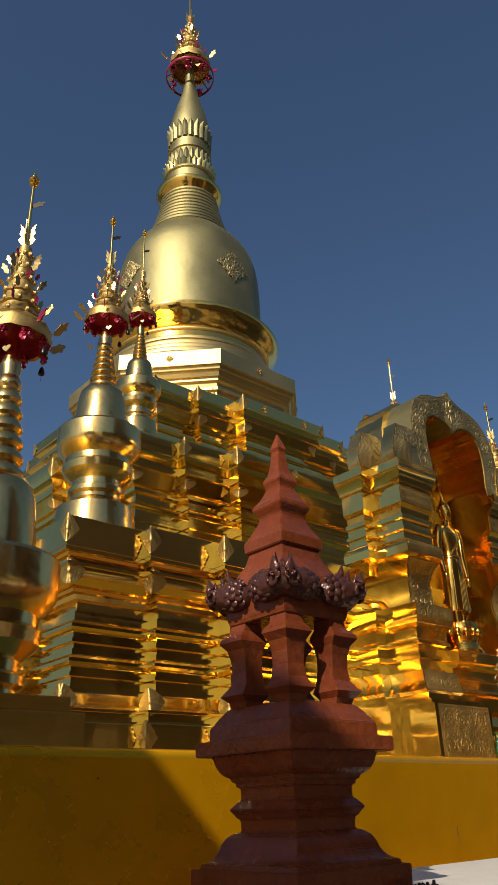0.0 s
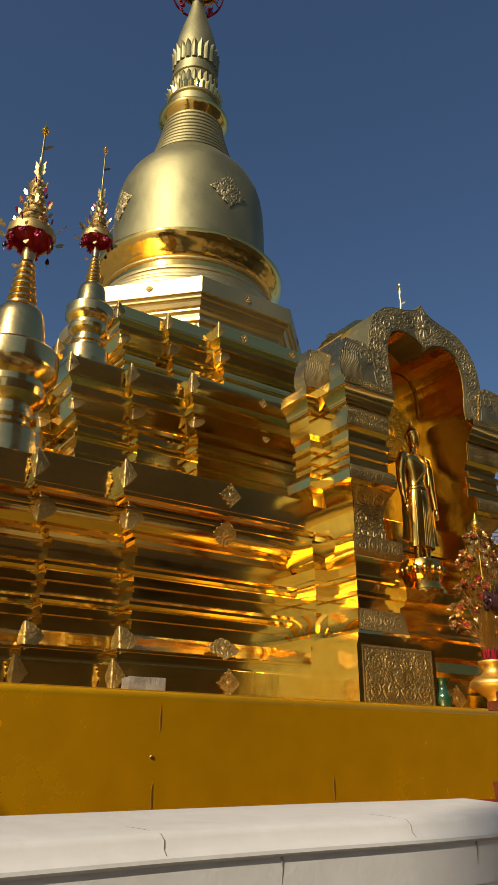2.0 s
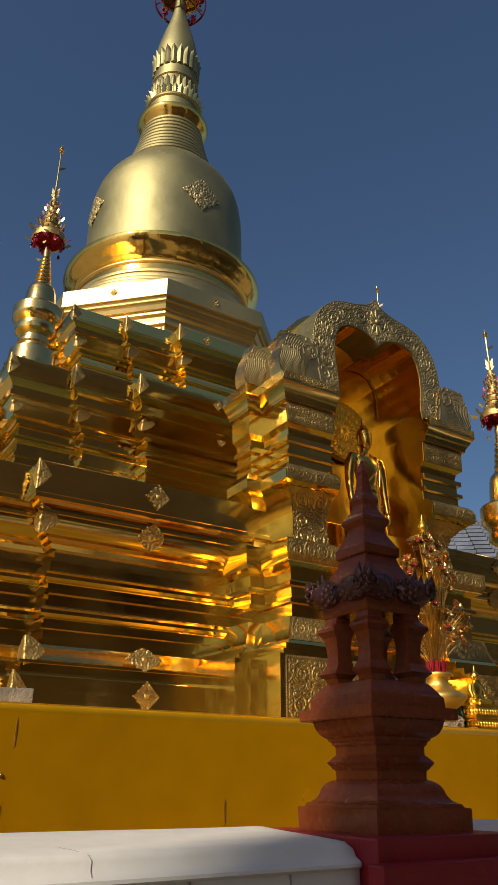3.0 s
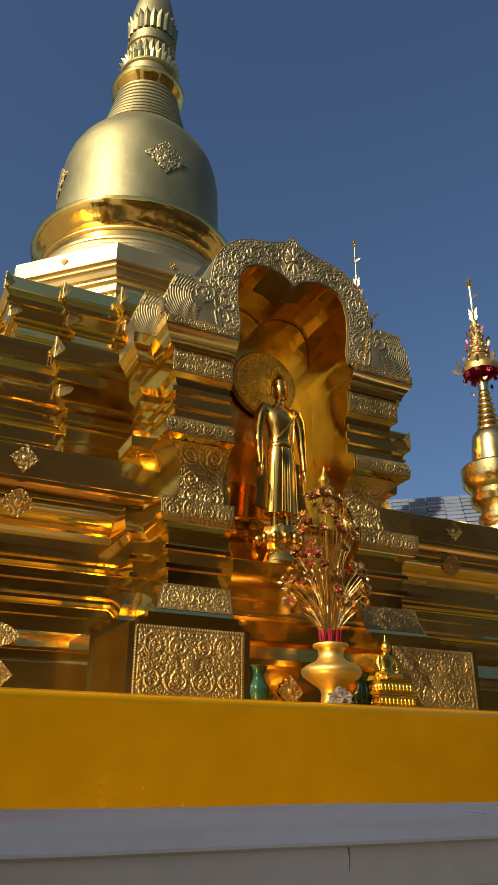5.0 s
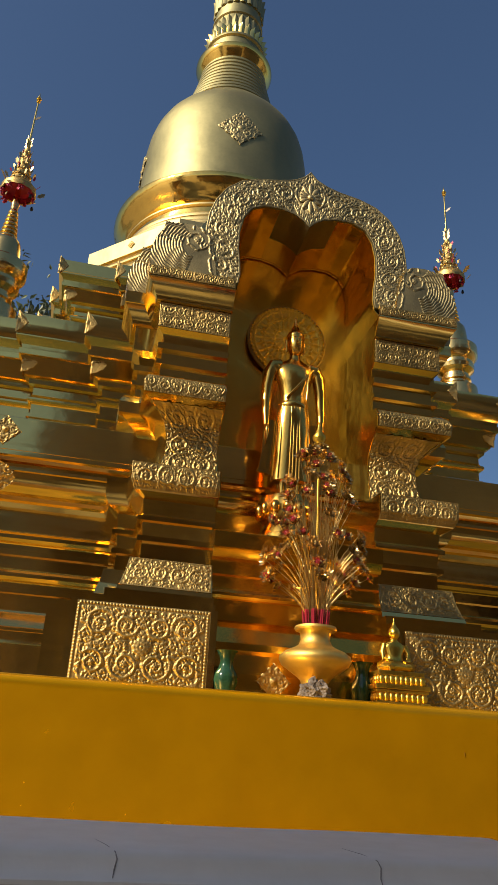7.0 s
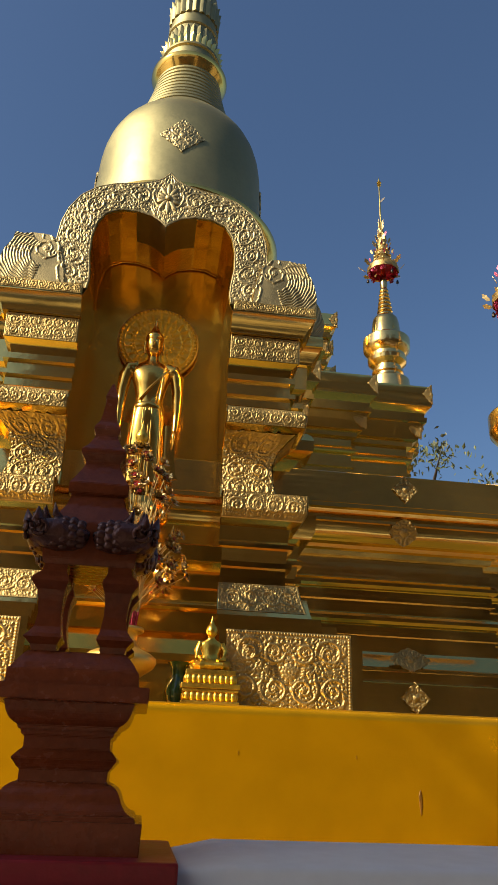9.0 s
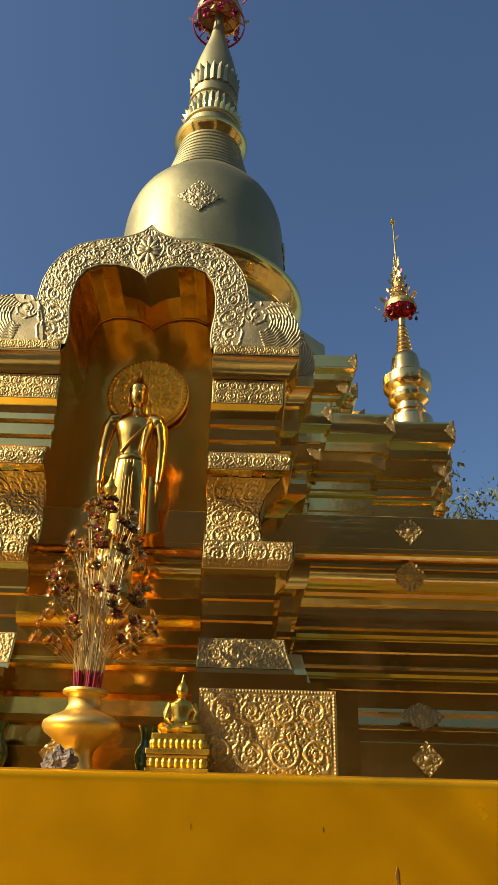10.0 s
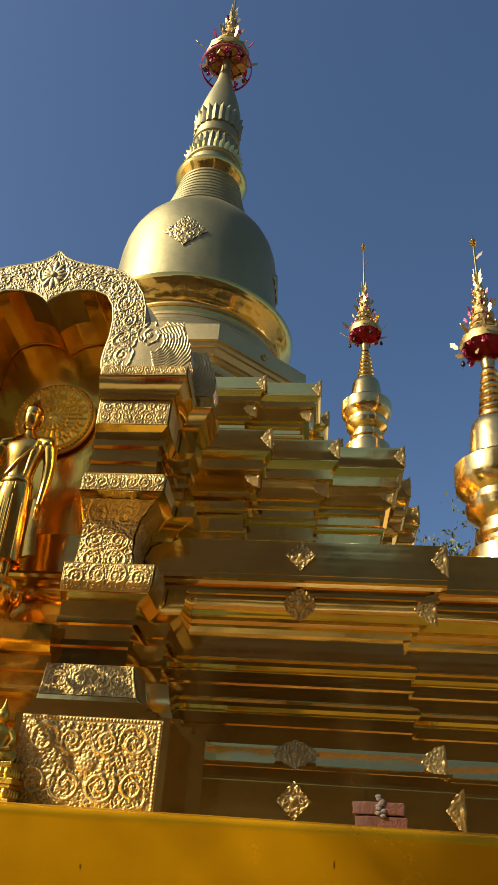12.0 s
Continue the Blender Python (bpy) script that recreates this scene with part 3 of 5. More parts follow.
up = petal_mesh(0.112, 0.40, 0.0, 0.025, gold_bell)
for k in range(22):
    part("lotus_petal", up, gold_bell, stupa, at=pose(0, 0, 12.62, 0, 0, 360 / 22 * k) @ pose(0, -0.375, 0))
up2 = petal_mesh(0.105, 0.30, -0.025, 0.0, gold_bell)
for k in range(24):
    part("lotus_petal", up2, gold_bell, stupa, at=pose(0, 0, 12.02, 0, 0, 15 * k) @ pose(0, -0.395, 0))
low = petal_mesh(0.10, 0.17, 0.01, 0.035, gold)
for k in range(30):
    part("lotus_petal", low, gold, stupa, at=pose(0, 0, 11.84, 0, 0, 12 * k) @ pose(0, -0.43, 0))


# ---- parasols and finials ----
def leaf_plate(w, h, t=0.004):
    """A flame-shaped plate with wing lobes, standing on its foot."""
    bm = bmesh.new()
    out = [(0.08, 0), (0.34, 0.10), (0.5, 0.28), (0.34, 0.42), (0.45, 0.55), (0.40, 0.75), (0.46, 1.0), (0.22, 0.80), (0.06, 0.62)]
    ring = [(x * w, 0, z * h) for x, z in out] + [(-x * w, 0, z * h) for x, z in out[::-1]]
    loft(bm, [[(x, -t, z) for x, y, z in ring], [(x, t, z) for x, y, z in ring]])
    return bm


def feather(w, h, t=0.003):
    bm = bmesh.new()
    out = [(0.1, 0), (0.5, 0.2), (0.42, 0.5), (0.62, 0.7), (0.3, 0.8), (0.15, 1.0)]
    ring = [(x * w, 0, z * h) for x, z in out] + [(-x * w * 0.7, 0, z * h * 0.92) for x, z in out[::-1]]
    loft(bm, [[(x, -t, z) for x, y, z in ring], [(x, t, z) for x, y, z in ring]])
    return bm


FEATHER = finish("leaf_blade", feather(0.05, 0.11), pale_gold)
RED_BLADE = finish("red_blade", feather(0.04, 0.08), red_cloth)
PLATE = finish("winged_plate", leaf_plate(0.14, 0.2), pale_gold)
BIRD = finish("pennant", feather(0.07, 0.16), dark_metal)


def tassel_mesh(seed, w, h):
    rnd = random.Random(seed)
    bm = bmesh.new()
    for k in range(26):
        x, y, z = rnd.uniform(-w, w), rnd.uniform(-0.018, 0.018), -rnd.random() * h
        s = 0.012 + 0.012 * rnd.random()
        m = Matrix.Translation((x * (1 - 0.4 * z / -h), y, z)) @ Euler((rnd.random() * 6, rnd.random() * 6, rnd.random() * 6)).to_matrix().to_4x4() @ Matrix.Diagonal((s, s, s * 0.35, 1))
        bmesh.ops.create_icosphere(bm, subdivisions=1, radius=1, matrix=m)
    return finish("tassel", bm, red_cloth)


TASSELS = [tassel_mesh(s, 0.05, 0.11) for s in (1, 2, 3)]
bell_bm = bmesh.new()
lathe(bell_bm, [(-0.055, 0.018), (-0.045, 0.019), (-0.02, 0.013), (-0.008, 0.006), (0, 0.001)], 10)
box(bell_bm, -0.001, 0.001, -0.001, 0.001, -0.10, -0.05)
BELL = finish("wind_bell", bell_bm, dark_metal, 40)
heart_bm = bmesh.new()
ring = [(0.024 * math.sin(a) ** 3 * 1.1, 0.024 * (0.81 * math.cos(a) - 0.31 * math.cos(2 * a) - 0.12 * math.cos(3 * a))) for a in [6.283 * k / 20 for k in range(20)]]
loft(heart_bm, [[(x, -0.002, z - 0.1) for x, z in ring], [(x, 0.002, z - 0.1) for x, z in ring]])
HEART = finish("leaf_pendant", heart_bm, pale_gold)


def parasol(owner, z, s, seed, tall=1.4, spin=0.0, n_tassels=8, drop=0.0):
    """A tiered metal parasol with red tassels from height z, s times its plain size, up to its tip."""
    rnd = random.Random(seed)
    top = new("parasol")
    top.parent = owner
    top.matrix_basis = pose(0, 0, z, 0, 0, spin)
    tagged(top, "tiered gilt parasol with red tassels and leaf blades")
    bm = bmesh.new()
    lathe(bm, [(0.10 * s, 0.185 * s), (0.09 * s, 0.20 * s), (0.12 * s, 0.205 * s), (0.15 * s, 0.195 * s), (0.17 * s, 0.20 * s), (0.19 * s, 0.18 * s), (0.24 * s, 0.13 * s), (0.25 * s, 0.11 * s), (0.20 * s, 0.10 * s)], 24, False, wave=lambda a, zz: 1 + 0.03 * math.cos(12 * a))
    part("canopy", bm, gold_relief, top, smooth=50)
    bm = bmesh.new()
    lathe(bm, [(0.10 * s, 0.180 * s), (0.14 * s, 0.176 * s), (0.175 * s, 0.165 * s), (0.185 * s, 0.02 * s), (0.19 * s, 0.02 * s), (0.18 * s, 0.17 * s), (0.14 * s, 0.18 * s)], 24, False)
    if not drop:
        part("lining", bm, red_cloth, top, "dark red underside of the parasol", smooth=50)
    # upper tiers
    zz, r = 0.22 * s, 0.135 * s
    bm = bmesh.new()
    k = 0
    while k < 6:
        hh = 0.092 * s
        lathe(bm, [(zz, r), (zz + 0.01 * s, r * 1.1), (zz + hh * 0.4, r * 1.0), (zz + hh * 0.6, r * 0.86), (zz + hh, r * 0.8)], 20, True, wave=lambda a, q: 1 + 0.06 * math.cos(8 * a + q * 40))
        for j in range(8):
            a = 6.283 * (j + 0.5 * k) / 8
            ellipsoid(bm, (r * 1.02 * math.cos(a), r * 1.02 * math.sin(a), zz + hh * 0.3), (0.016 * s, 0.016 * s, 0.022 * s), 6, 4)
        zz, r, k = zz + hh, r * 0.80, k + 1
    part("tiered_cone", bm, gold_relief, top, smooth=50)
    bm = bmesh.new()
    tube(bm, [(0, 0, zz - 0.05), (0, 0, tall)], [0.014 * s, 0.009 * s], 8)
    for q, rr in ((tall - 0.09, 0.028), (tall - 0.055, 0.034), (tall - 0.03, 0.02)):
        ellipsoid(bm, (0, 0, q), (rr * s, rr * s, 0.014 * s), 10, 6)
    tube(bm, [(0, 0, tall - 0.03), (0, 0, tall + 0.04 * s)], [0.014 * s, 0.001], 8)
    part("finial_rod", bm, gold, top, smooth=50)
    S = Matrix.Diagonal((s, s, s, 1))
    S2 = Matrix.Diagonal((0.75 * s, 0.75 * s, 0.85 * s, 1))
    part("winged_plate", PLATE, pale_gold, top, at=pose(0, 0, zz + 0.02 * s, 0, 0, -40) @ S2)
    part("winged_plate", PLATE, pale_gold, top, at=pose(0, 0, zz + 0.02 * s, 0, 0, 50) @ S2)
    part("pennant", BIRD, dark_metal, top, "small dark metal pennant", at=pose(0, 0, zz + (tall - zz) * 0.55, 0, 62, -35) @ Matrix.Diagonal((0.6 * s, 0.6 * s, 0.6 * s, 1)))
    for ringk, (rr, h0, n) in enumerate(((0.215, 0.14, 8), (0.14, 0.30, 7), (0.115, 0.40, 6), (0.09, 0.49, 6), (0.07, 0.58, 5), (0.055, 0.66, 4))):
        for j in range(n):
            a = 360 / n * (j + 0.5 * ringk) + rnd.uniform(-8, 8)
            lean = rnd.uniform(8, 28) + (28 if ringk == 0 else 0)
            red = rnd.random() < 0.3
            k = s * rnd.uniform(0.8, 1.15) * (1.0 if ringk == 0 else 0.75)
            part("red_blade" if red else "leaf_blade", RED_BLADE if red else FEATHER, pale_gold, top, at=pose(0, 0, h0 * s, 0, 0, a) @ pose(rr * s, 0, 0, 0, lean, 0) @ pose(0.012 * s, 0, 0, 0, 0, rnd.uniform(-70, 70)) @ Matrix.Diagonal((k, k, k, 1)))
    for j in range(n_tassels):
        a = 360 / n_tassels * j + rnd.uniform(-5, 5)
        k = s * rnd.uniform(0.6, 0.95)
        tagged(part("tassel", TASSELS[j % 3], red_cloth, top, at=pose(0, 0, 0.12 * s - drop, 0, 0, a) @ pose(0.175 * s, 0, 0, 0, 0, 90) @ Matrix.Diagonal((k, k, k, 1))), kind="stuff")
    for j in range(5):
        a = 72 * j + 20 + rnd.uniform(-10, 10)
        bell = j % 2 == 0
        part("wind_bell" if bell else "leaf_pendant", BELL if bell else HEART, dark_metal, top, at=pose(0, 0, 0.03 * s, 0, 0, a) @ pose(0.20 * s, 0, 0, 0, 0, 60) @ S)
    return top


parasol(stupa, 14.66, 2.0, 50, 3.29, 20, 7, 0.22)
bm = bmesh.new()
for k in range(10):
    a = 6.283 * k / 10
    tube(bm, [(0, 0, 14.95), (0.25 * math.cos(a), 0.25 * math.sin(a), 14.80), (0.45 * math.cos(a), 0.45 * math.sin(a), 14.62)], 0.012, 6)
lathe(bm, [(14.58, 0.455), (14.60, 0.475), (14.63, 0.475), (14.65, 0.455)], 40, False)
part("parasol_frame", bm, red_cloth, stupa, "red painted parasol ribs", smooth=60)


def small_chedi(x, y, z0, body, tip, spin, seed, label, plinth=False, crown=1.0):
    """body: scale of the bell and foot; the parasol keeps its own size."""
    c = thing("small_chedi", pose(x, y, z0, 0, 0, spin), label, "chedi", "corner chedis")
    k = body
    bm = bmesh.new()
    foot = [(0, 0.36), (0.10, 0.36), (0.105, 0.33), (0.33, 0.31), (0.36, 0.25), (0.41, 0.20), (0.44, 0.20), (0.46, 0.23), (0.50, 0.23), (0.52, 0.20), (0.57, 0.20), (0.60, 0.24), (0.64, 0.28), (0.70, 0.29), (0.72, 0.27), (0.77, 0.27), (0.80, 0.30), (0.86, 0.345), (0.90, 0.35), (1.03, 0.35), (1.05, 0.335), (1.07, 0.25)]
    lathe(bm, [(z * k, r * k) for z, r in foot if not plinth or z > 0.35], 40)
    part("moulded_foot", bm, gold_chedi, c, smooth=30)
    bm = bmesh.new()
    lathe(bm, [(1.06 * k, 0.225 * k), (1.10 * k, 0.225 * k), (1.25 * k, 0.212 * k), (1.36 * k, 0.20 * k), (1.42 * k, 0.185 * k), (1.46 * k, 0.155 * k), (1.48 * k, 0.11 * k)], 36)
    part("bell", bm, gold_chedi, c, smooth=50)
    bm = bmesh.new()
    prof = []
    n = 7
    z1 = 1.47 * k
    z2 = tip - 1.42 - 0.13 - z0
    for j in range(n):
        f = j / n
        z, r, st = z1 + (z2 - z1) * f, (0.128 - 0.068 * f) * k, (z2 - z1) / n
        prof += [(z, r * 0.82), (z + st * 0.2, r), (z + st * 0.5, r * 0.98), (z + st * 0.8, r * 0.8)]
    prof += [(z2, 0.05 * k), (z2 + 0.06, 0.06 * k), (z2 + 0.1, 0.05 * k), (z2 + 0.28, 0.03 * k), (z2 + 0.36, 0.012)]
    lathe(bm, prof, 28)
    part("ringed_spire", bm, gold_chedi, c, smooth=40)
    parasol(c, tip - 1.42 - z0, crown, seed, 1.38, 0)
    if plinth:
        for name, w, za, zb in (("plinth_step", 0.385, LEDGE - z0, 2.0 - z0), ("plinth_step", 0.335, 2.0 - z0, 2.07 - z0)):
            bm = bmesh.new()
            box(bm, -w, w, -w, w, za, zb, 0.008)
            part(name, bm, gold, c)
    return c


small_chedi(2.88, 5.16, 3.46, 1.0, 6.95, 10, 1, "golden corner chedi with bell and parasol on the lower tier")
small_chedi(9.30, 5.16, 3.46, 1.0, 6.98, -10, 2, "golden corner chedi with bell and parasol on the lower tier")
small_chedi(3.78, 6.02, 5.0, 0.68, 7.90, 15, 3, "slim golden chedi with red-tasselled parasol on the middle tier", crown=0.82)
small_chedi(8.37, 6.12, 5.0, 0.68, 7.91, -15, 4, "slim golden chedi with red-tasselled parasol on the middle tier", crown=0.82)
small_chedi(1.43, 3.58, 1.66, 1.02, 5.33, 0, 5, "golden chedi with dark reflections standing on the terrace ledge", True)

# ---- diamond ornaments on the tiers ----
def diamond_mesh(w, h, seed, folded=False, bend=0.0, p=1.0):
    dx = min(w, h) / (60 if w > 0.5 else 32)
    H = relief_field(w, h, dx, min(w, h) * (0.25 if w > 0.5 else 0.42), 0.006 if folded else 0.012 if w < 0.5 else 0.018, seed, False, True)
    ny, nx = H.shape

    def place(u, v, t):
        a, b = (u - 0.5) * w, (v - 0.5) * h
        edge = 1 - (abs(u - 0.5) * 2) ** p - (abs(v - 0.5) * 2) ** p
        t = (0.003 + t) if edge > 0.07 else (0.006 if folded else 0.011) if edge > 0.02 else -0.004
        if folded and a > 0:
            return (t, a, b)
        if folded:
            return (a, -t, b)
        if bend:
            return ((bend + t) * math.sin(a / bend), bend - (bend + t) * math.cos(a / bend), b)
        return (a, -t, b)

    scallop = lambda u, v: (abs(u - 0.5) * 2) ** p + (abs(v - 0.5) * 2) ** p < 1.0 + 0.035 * math.cos(12 * math.atan2(v - 0.5, u - 0.5))
    return relief_mesh("diamond_ornament", H, place, gold_arch if bend else gold_relief, scallop)


D_FLAT = diamond_mesh(0.19, 0.20, 1)
D_WIDE = diamond_mesh(0.27, 0.17, 2, p=1.25)
D_MID = diamond_mesh(0.20, 0.19, 7, p=1.5)
D_FOLD = diamond_mesh(0.19, 0.22, 3, True, p=1.15)
D_FOLDW = diamond_mesh(0.25, 0.19, 4, True, p=1.5)
ORN = "embossed brass diamond ornament"


def ornaments(plan, rows):
    a, b, c, p, q, r = plan
    for z, inset, tilt, flat, fold in rows:
        for turn in (0, -90, 90):
            for sx in (-1, 1):
                for x, y in ((a, p), (b, q), (r, r)):
                    m = pose(0, 0, z, 0, 0, turn) @ Matrix.Translation((sx * (x - inset), -(y - inset), 0)) @ Matrix.Diagonal((sx, 1, 1, 1)) @ pose(0, 0, 0, tilt * 0.5)
                    part("diamond_ornament", fold, gold_relief, stupa, at=m)
            for sx in (-1, 1):
                if flat:
                    part("diamond_ornament", flat, gold_relief, stupa, at=pose(0, 0, z, 0, 0, turn) @ pose(sx * (a - 0.85), -(p - inset), 0, tilt, 0, 0))


ornaments(T1, ((3.36, -0.006, 0, D_FLAT, D_FOLD), (3.085, 0.066, 18, D_MID, D_FOLDW), (2.262, 0.068, -22, D_WIDE, D_FOLDW), (2.03, 0, 0, D_FLAT, D_FOLD)))
ornaments(T2, ((4.91, -0.006, 0, None, D_FOLD), (4.585, 0.085, 20, None, D_FOLDW)))
ornaments(T3, ((6.12, -0.006, 0, None, D_FOLD), (5.86, 0.085, 20, None, D_FOLDW)))
D_SMALL = diamond_mesh(0.11, 0.11, 5)
for k in range(-3, 4):
    part("diamond_ornament", D_SMALL, gold_relief, stupa, at=pose(0, 0, 7.03, 0, 0, 45 * k) @ pose(0, -1.657, 0))
for x, z, y in ((0.35, 6.12, 2.106), (-0.35, 6.12, 2.106), (0.6, 4.91, 2.826), (-0.6, 4.91, 2.826), (0.5, 4.58, 2.73), (-0.5, 4.58, 2.73)):
    part("diamond_ornament", D_SMALL, gold_relief, stupa, at=pose(x, -y, z))
D_BELL = diamond_mesh(0.62, 0.60, 6, False, 1.16)
for k in range(-1, 2):
    part("bell_ornament", D_BELL, gold_relief, stupa, "large embossed diamond ornament", at=pose(0, 0, 9.17, 0, 0, 90 * k) @ pose(0, -1.171, 0, -2))

# ---- the niche shrine on the front ----
shrine = thing("niche_shrine", pose(CX, 0, 0), "brass-clad arched niche shrine with embossed columns", "shrine")
COL = [(1.845, 1.195), (2.262, 1.195), (2.264, 1.11), (2.308, 1.11), (2.31, 1.04), (2.358, 1.04), (2.36, 0.985), (2.395, 0.975), (2.40, 0.97), (2.48, 0.945), (2.555, 0.93), (2.56, 0.87), (2.655, 0.87), (2.66, 0.90), (2.69, 0.90), (2.695, 0.87), (2.77, 0.88), (2.775, 0.91), (2.80, 0.91), (2.82, 0.88), (2.90, 0.89), (2.93, 0.95), (2.98, 0.975), (3.085, 0.98), (3.09, 0.83), (3.12, 0.815), (3.22, 0.795), (3.33, 0.79), (3.41, 0.815), (3.47, 0.87), (3.525, 0.95), (3.53, 0.965), (3.60, 0.972), (3.64, 0.955), (3.665, 0.93), (3.67, 0.88), (3.75, 0.88), (3.755, 0.91), (3.785, 0.91), (3.79, 0.88), (3.855, 0.88), (3.86, 0.91), (3.90, 0.91), (3.905, 0.87), (3.97, 0.885), (4.0, 0.925), (4.17, 0.93), (4.175, 0.955), (4.20, 0.96), (4.24, 0.985), (4.285, 1.015), (4.29, 1.022), (4.37, 1.022)]


def col_at(z):
    return float(np.interp(z, [c[0] for c in COL], [c[1] for c in COL]))


for sx in (-1, 1):
    for name, dx, dy, back, inner in (("column", 0.0, 0.0, 4.40, 0.477), ("rear_column", 0.12, 0.33, 4.42, 0.480)):
        bm = bmesh.new()
        rings = []
        for z, r in COL:
            f = 3.57 + (1.195 - r) + dy
            bk = 4.75 if z < 3.4 and dy else back
            ring = [(inner, f), (r + dx, f), (r + dx, bk), (inner, bk)]
            rings.append([(sx * x, y, z) for x, y in ring])
        loft(bm, rings)
        part(name, bm, gold, shrine, "stacked brass mouldings of the niche column", smooth=28)
    for name, z0, z1, cell, seed, over in (("embossed_panel", 1.855, 2.255, 0.2, 11, 0.02), ("embossed_band", 2.395, 2.555, 0.15, 12, 0), ("embossed_band", 2.935, 3.082, 0.13, 13, 0), ("embossed_shaft", 3.10, 3.50, 0.15, 14, 0), ("embossed_band", 3.53, 3.645, 0.1, 15, 0), ("embossed_band", 4.0, 4.168, 0.085, 16, 0), ("embossed_band", 4.30, 4.366, 0.066, 17, 0)):
        w = col_at((z0 + z1) / 2) - 0.49
        if name == "embossed_panel":
            H = relief_field(w - 0.06, z1 - z0, 0.0034, cell * 0.78, 0.0085, seed, True, True)
        else:
            H = relief_field(w, z1 - z0, 0.0036, cell * 0.85, 0.010 if name == "embossed_shaft" else 0.007, seed, name != "embossed_shaft", False)
        inset = 0.03 if name == "embossed_panel" else 0.0

        def place(u, v, t, sx=sx, z0=z0, z1=z1, inset=inset):
            z = z0 + (z1 - z0) * v
            r = col_at(z)
            x = 0.482 + inset + (r - 0.485 - 2 * inset) * u
            return (sx * x, 3.57 + (1.195 - r) - 0.004 - t, z)
        part(name, relief_mesh(name, H, place, gold_relief), gold_relief, shrine, "embossed scrolling foliage in brass")
        if name != "embossed_panel":
            # the same band turned round the outer side
            H2 = relief_field(0.26, z1 - z0, 0.0045, cell * 0.66, 0.008, seed + 40, name != "embossed_shaft", False)

            def place2(u, v, t, sx=sx, z0=z0, z1=z1):
                z = z0 + (z1 - z0) * v
                r = col_at(z)
                return (sx * (r + 0.003 + t), 3.575 + (1.195 - r) + 0.26 * u, z)
            if sx > 0:
                part(name, relief_mesh(name, H2, place2, gold_relief), gold_relief, shrine, "embossed scrolling foliage in brass")


def resample(poly, n):
    p = np.array(poly)
    d = np.r_[0, np.cumsum(np.hypot(*np.diff(p, axis=0).T))]
    t = np.linspace(0, d[-1], n)
    return np.c_[np.interp(t, d, p[:, 0]), np.interp(t, d, p[:, 1])]


OUT = [(0, 5.405), (0.05, 5.345), (0.12, 5.305), (0.22, 5.275), (0.36, 5.25), (0.48, 5.205), (0.58, 5.12), (0.65, 5.0), (0.685, 4.88), (0.695, 4.76), (0.70, 4.62), (0.69, 4.48), (0.68, 4.372)]
INN = [(0, 4.925), (0.04, 4.965), (0.10, 5.005), (0.20, 5.03), (0.31, 5.028), (0.40, 4.985), (0.45, 4.90), (0.472, 4.78), (0.472, 4.64), (0.455, 4.52), (0.45, 4.44), (0.46, 4.372)]
N = 60
ro, ri = resample(OUT, N), resample(INN, N)
outer = np.r_[np.c_[-ro[::-1, 0], ro[::-1, 1]], ro[1:]]
inner = np.r_[np.c_[-ri[::-1, 0], ri[::-1, 1]], ri[1:]]
for name, front, back, k in (("arch", 3.785, 4.36, 1.0), ("rear_arch", 4.10, 4.46, 1.07)):
    bm = bmesh.new()
    rings = []
    for (xo, zo), (xi, zi) in zip(outer, inner):
        zo2 = 4.372 + (zo - 4.372) * (k if k == 1 else 1.03)
        rings.append([(xi * (1 if k == 1 else 1.02), front, zi), (xo * k, front, zo2), (xo * k, back, zo2), (xi * (1 if k == 1 else 1.02), back, zi)])
    loft(bm, rings)
    part(name, bm, gold_chedi if k > 1 else gold_bell, shrine, "cusped arch body of gilt sheet", smooth=35)
L = 2.5
H = relief_field(L, 0.26, 0.0042, 0.15, 0.0085, 21, True, True)


def arch_place(u, v, t):
    f = u * (len(outer) - 1)
    k = min(int(f), len(outer) - 2)
    g = f - k
    o, i = outer[k] * (1 - g) + outer[k + 1] * g, inner[k] * (1 - g) + inner[k + 1] * g
    p = i * (1 - v) + o * v
    return (p[0], 3.781 - t, p[1])


part("arch_relief", relief_mesh("arch_relief", H, arch_place, gold_arch), gold_arch, shrine, "embossed foliage band along the cusped arch")
# curling ends at the springing of the arch
CURL = [(0.60, 4.374), (1.015, 4.374), (1.03, 4.42), (1.03, 4.50), (1.005, 4.60), (0.965, 4.68), (0.955, 4.74), (0.90, 4.735), (0.83, 4.75), (0.74, 4.745), (0.69, 4.72), (0.66, 4.66), (0.62, 4.52)]


def inside(x, z, poly):
    c = False
    for (x1, z1), (x2, z2) in zip(poly, poly[1:] + poly[:1]):
        if (z1 > z) != (z2 > z) and x < (x2 - x1) * (z - z1) / (z2 - z1) + x1:
            c = not c
    return c


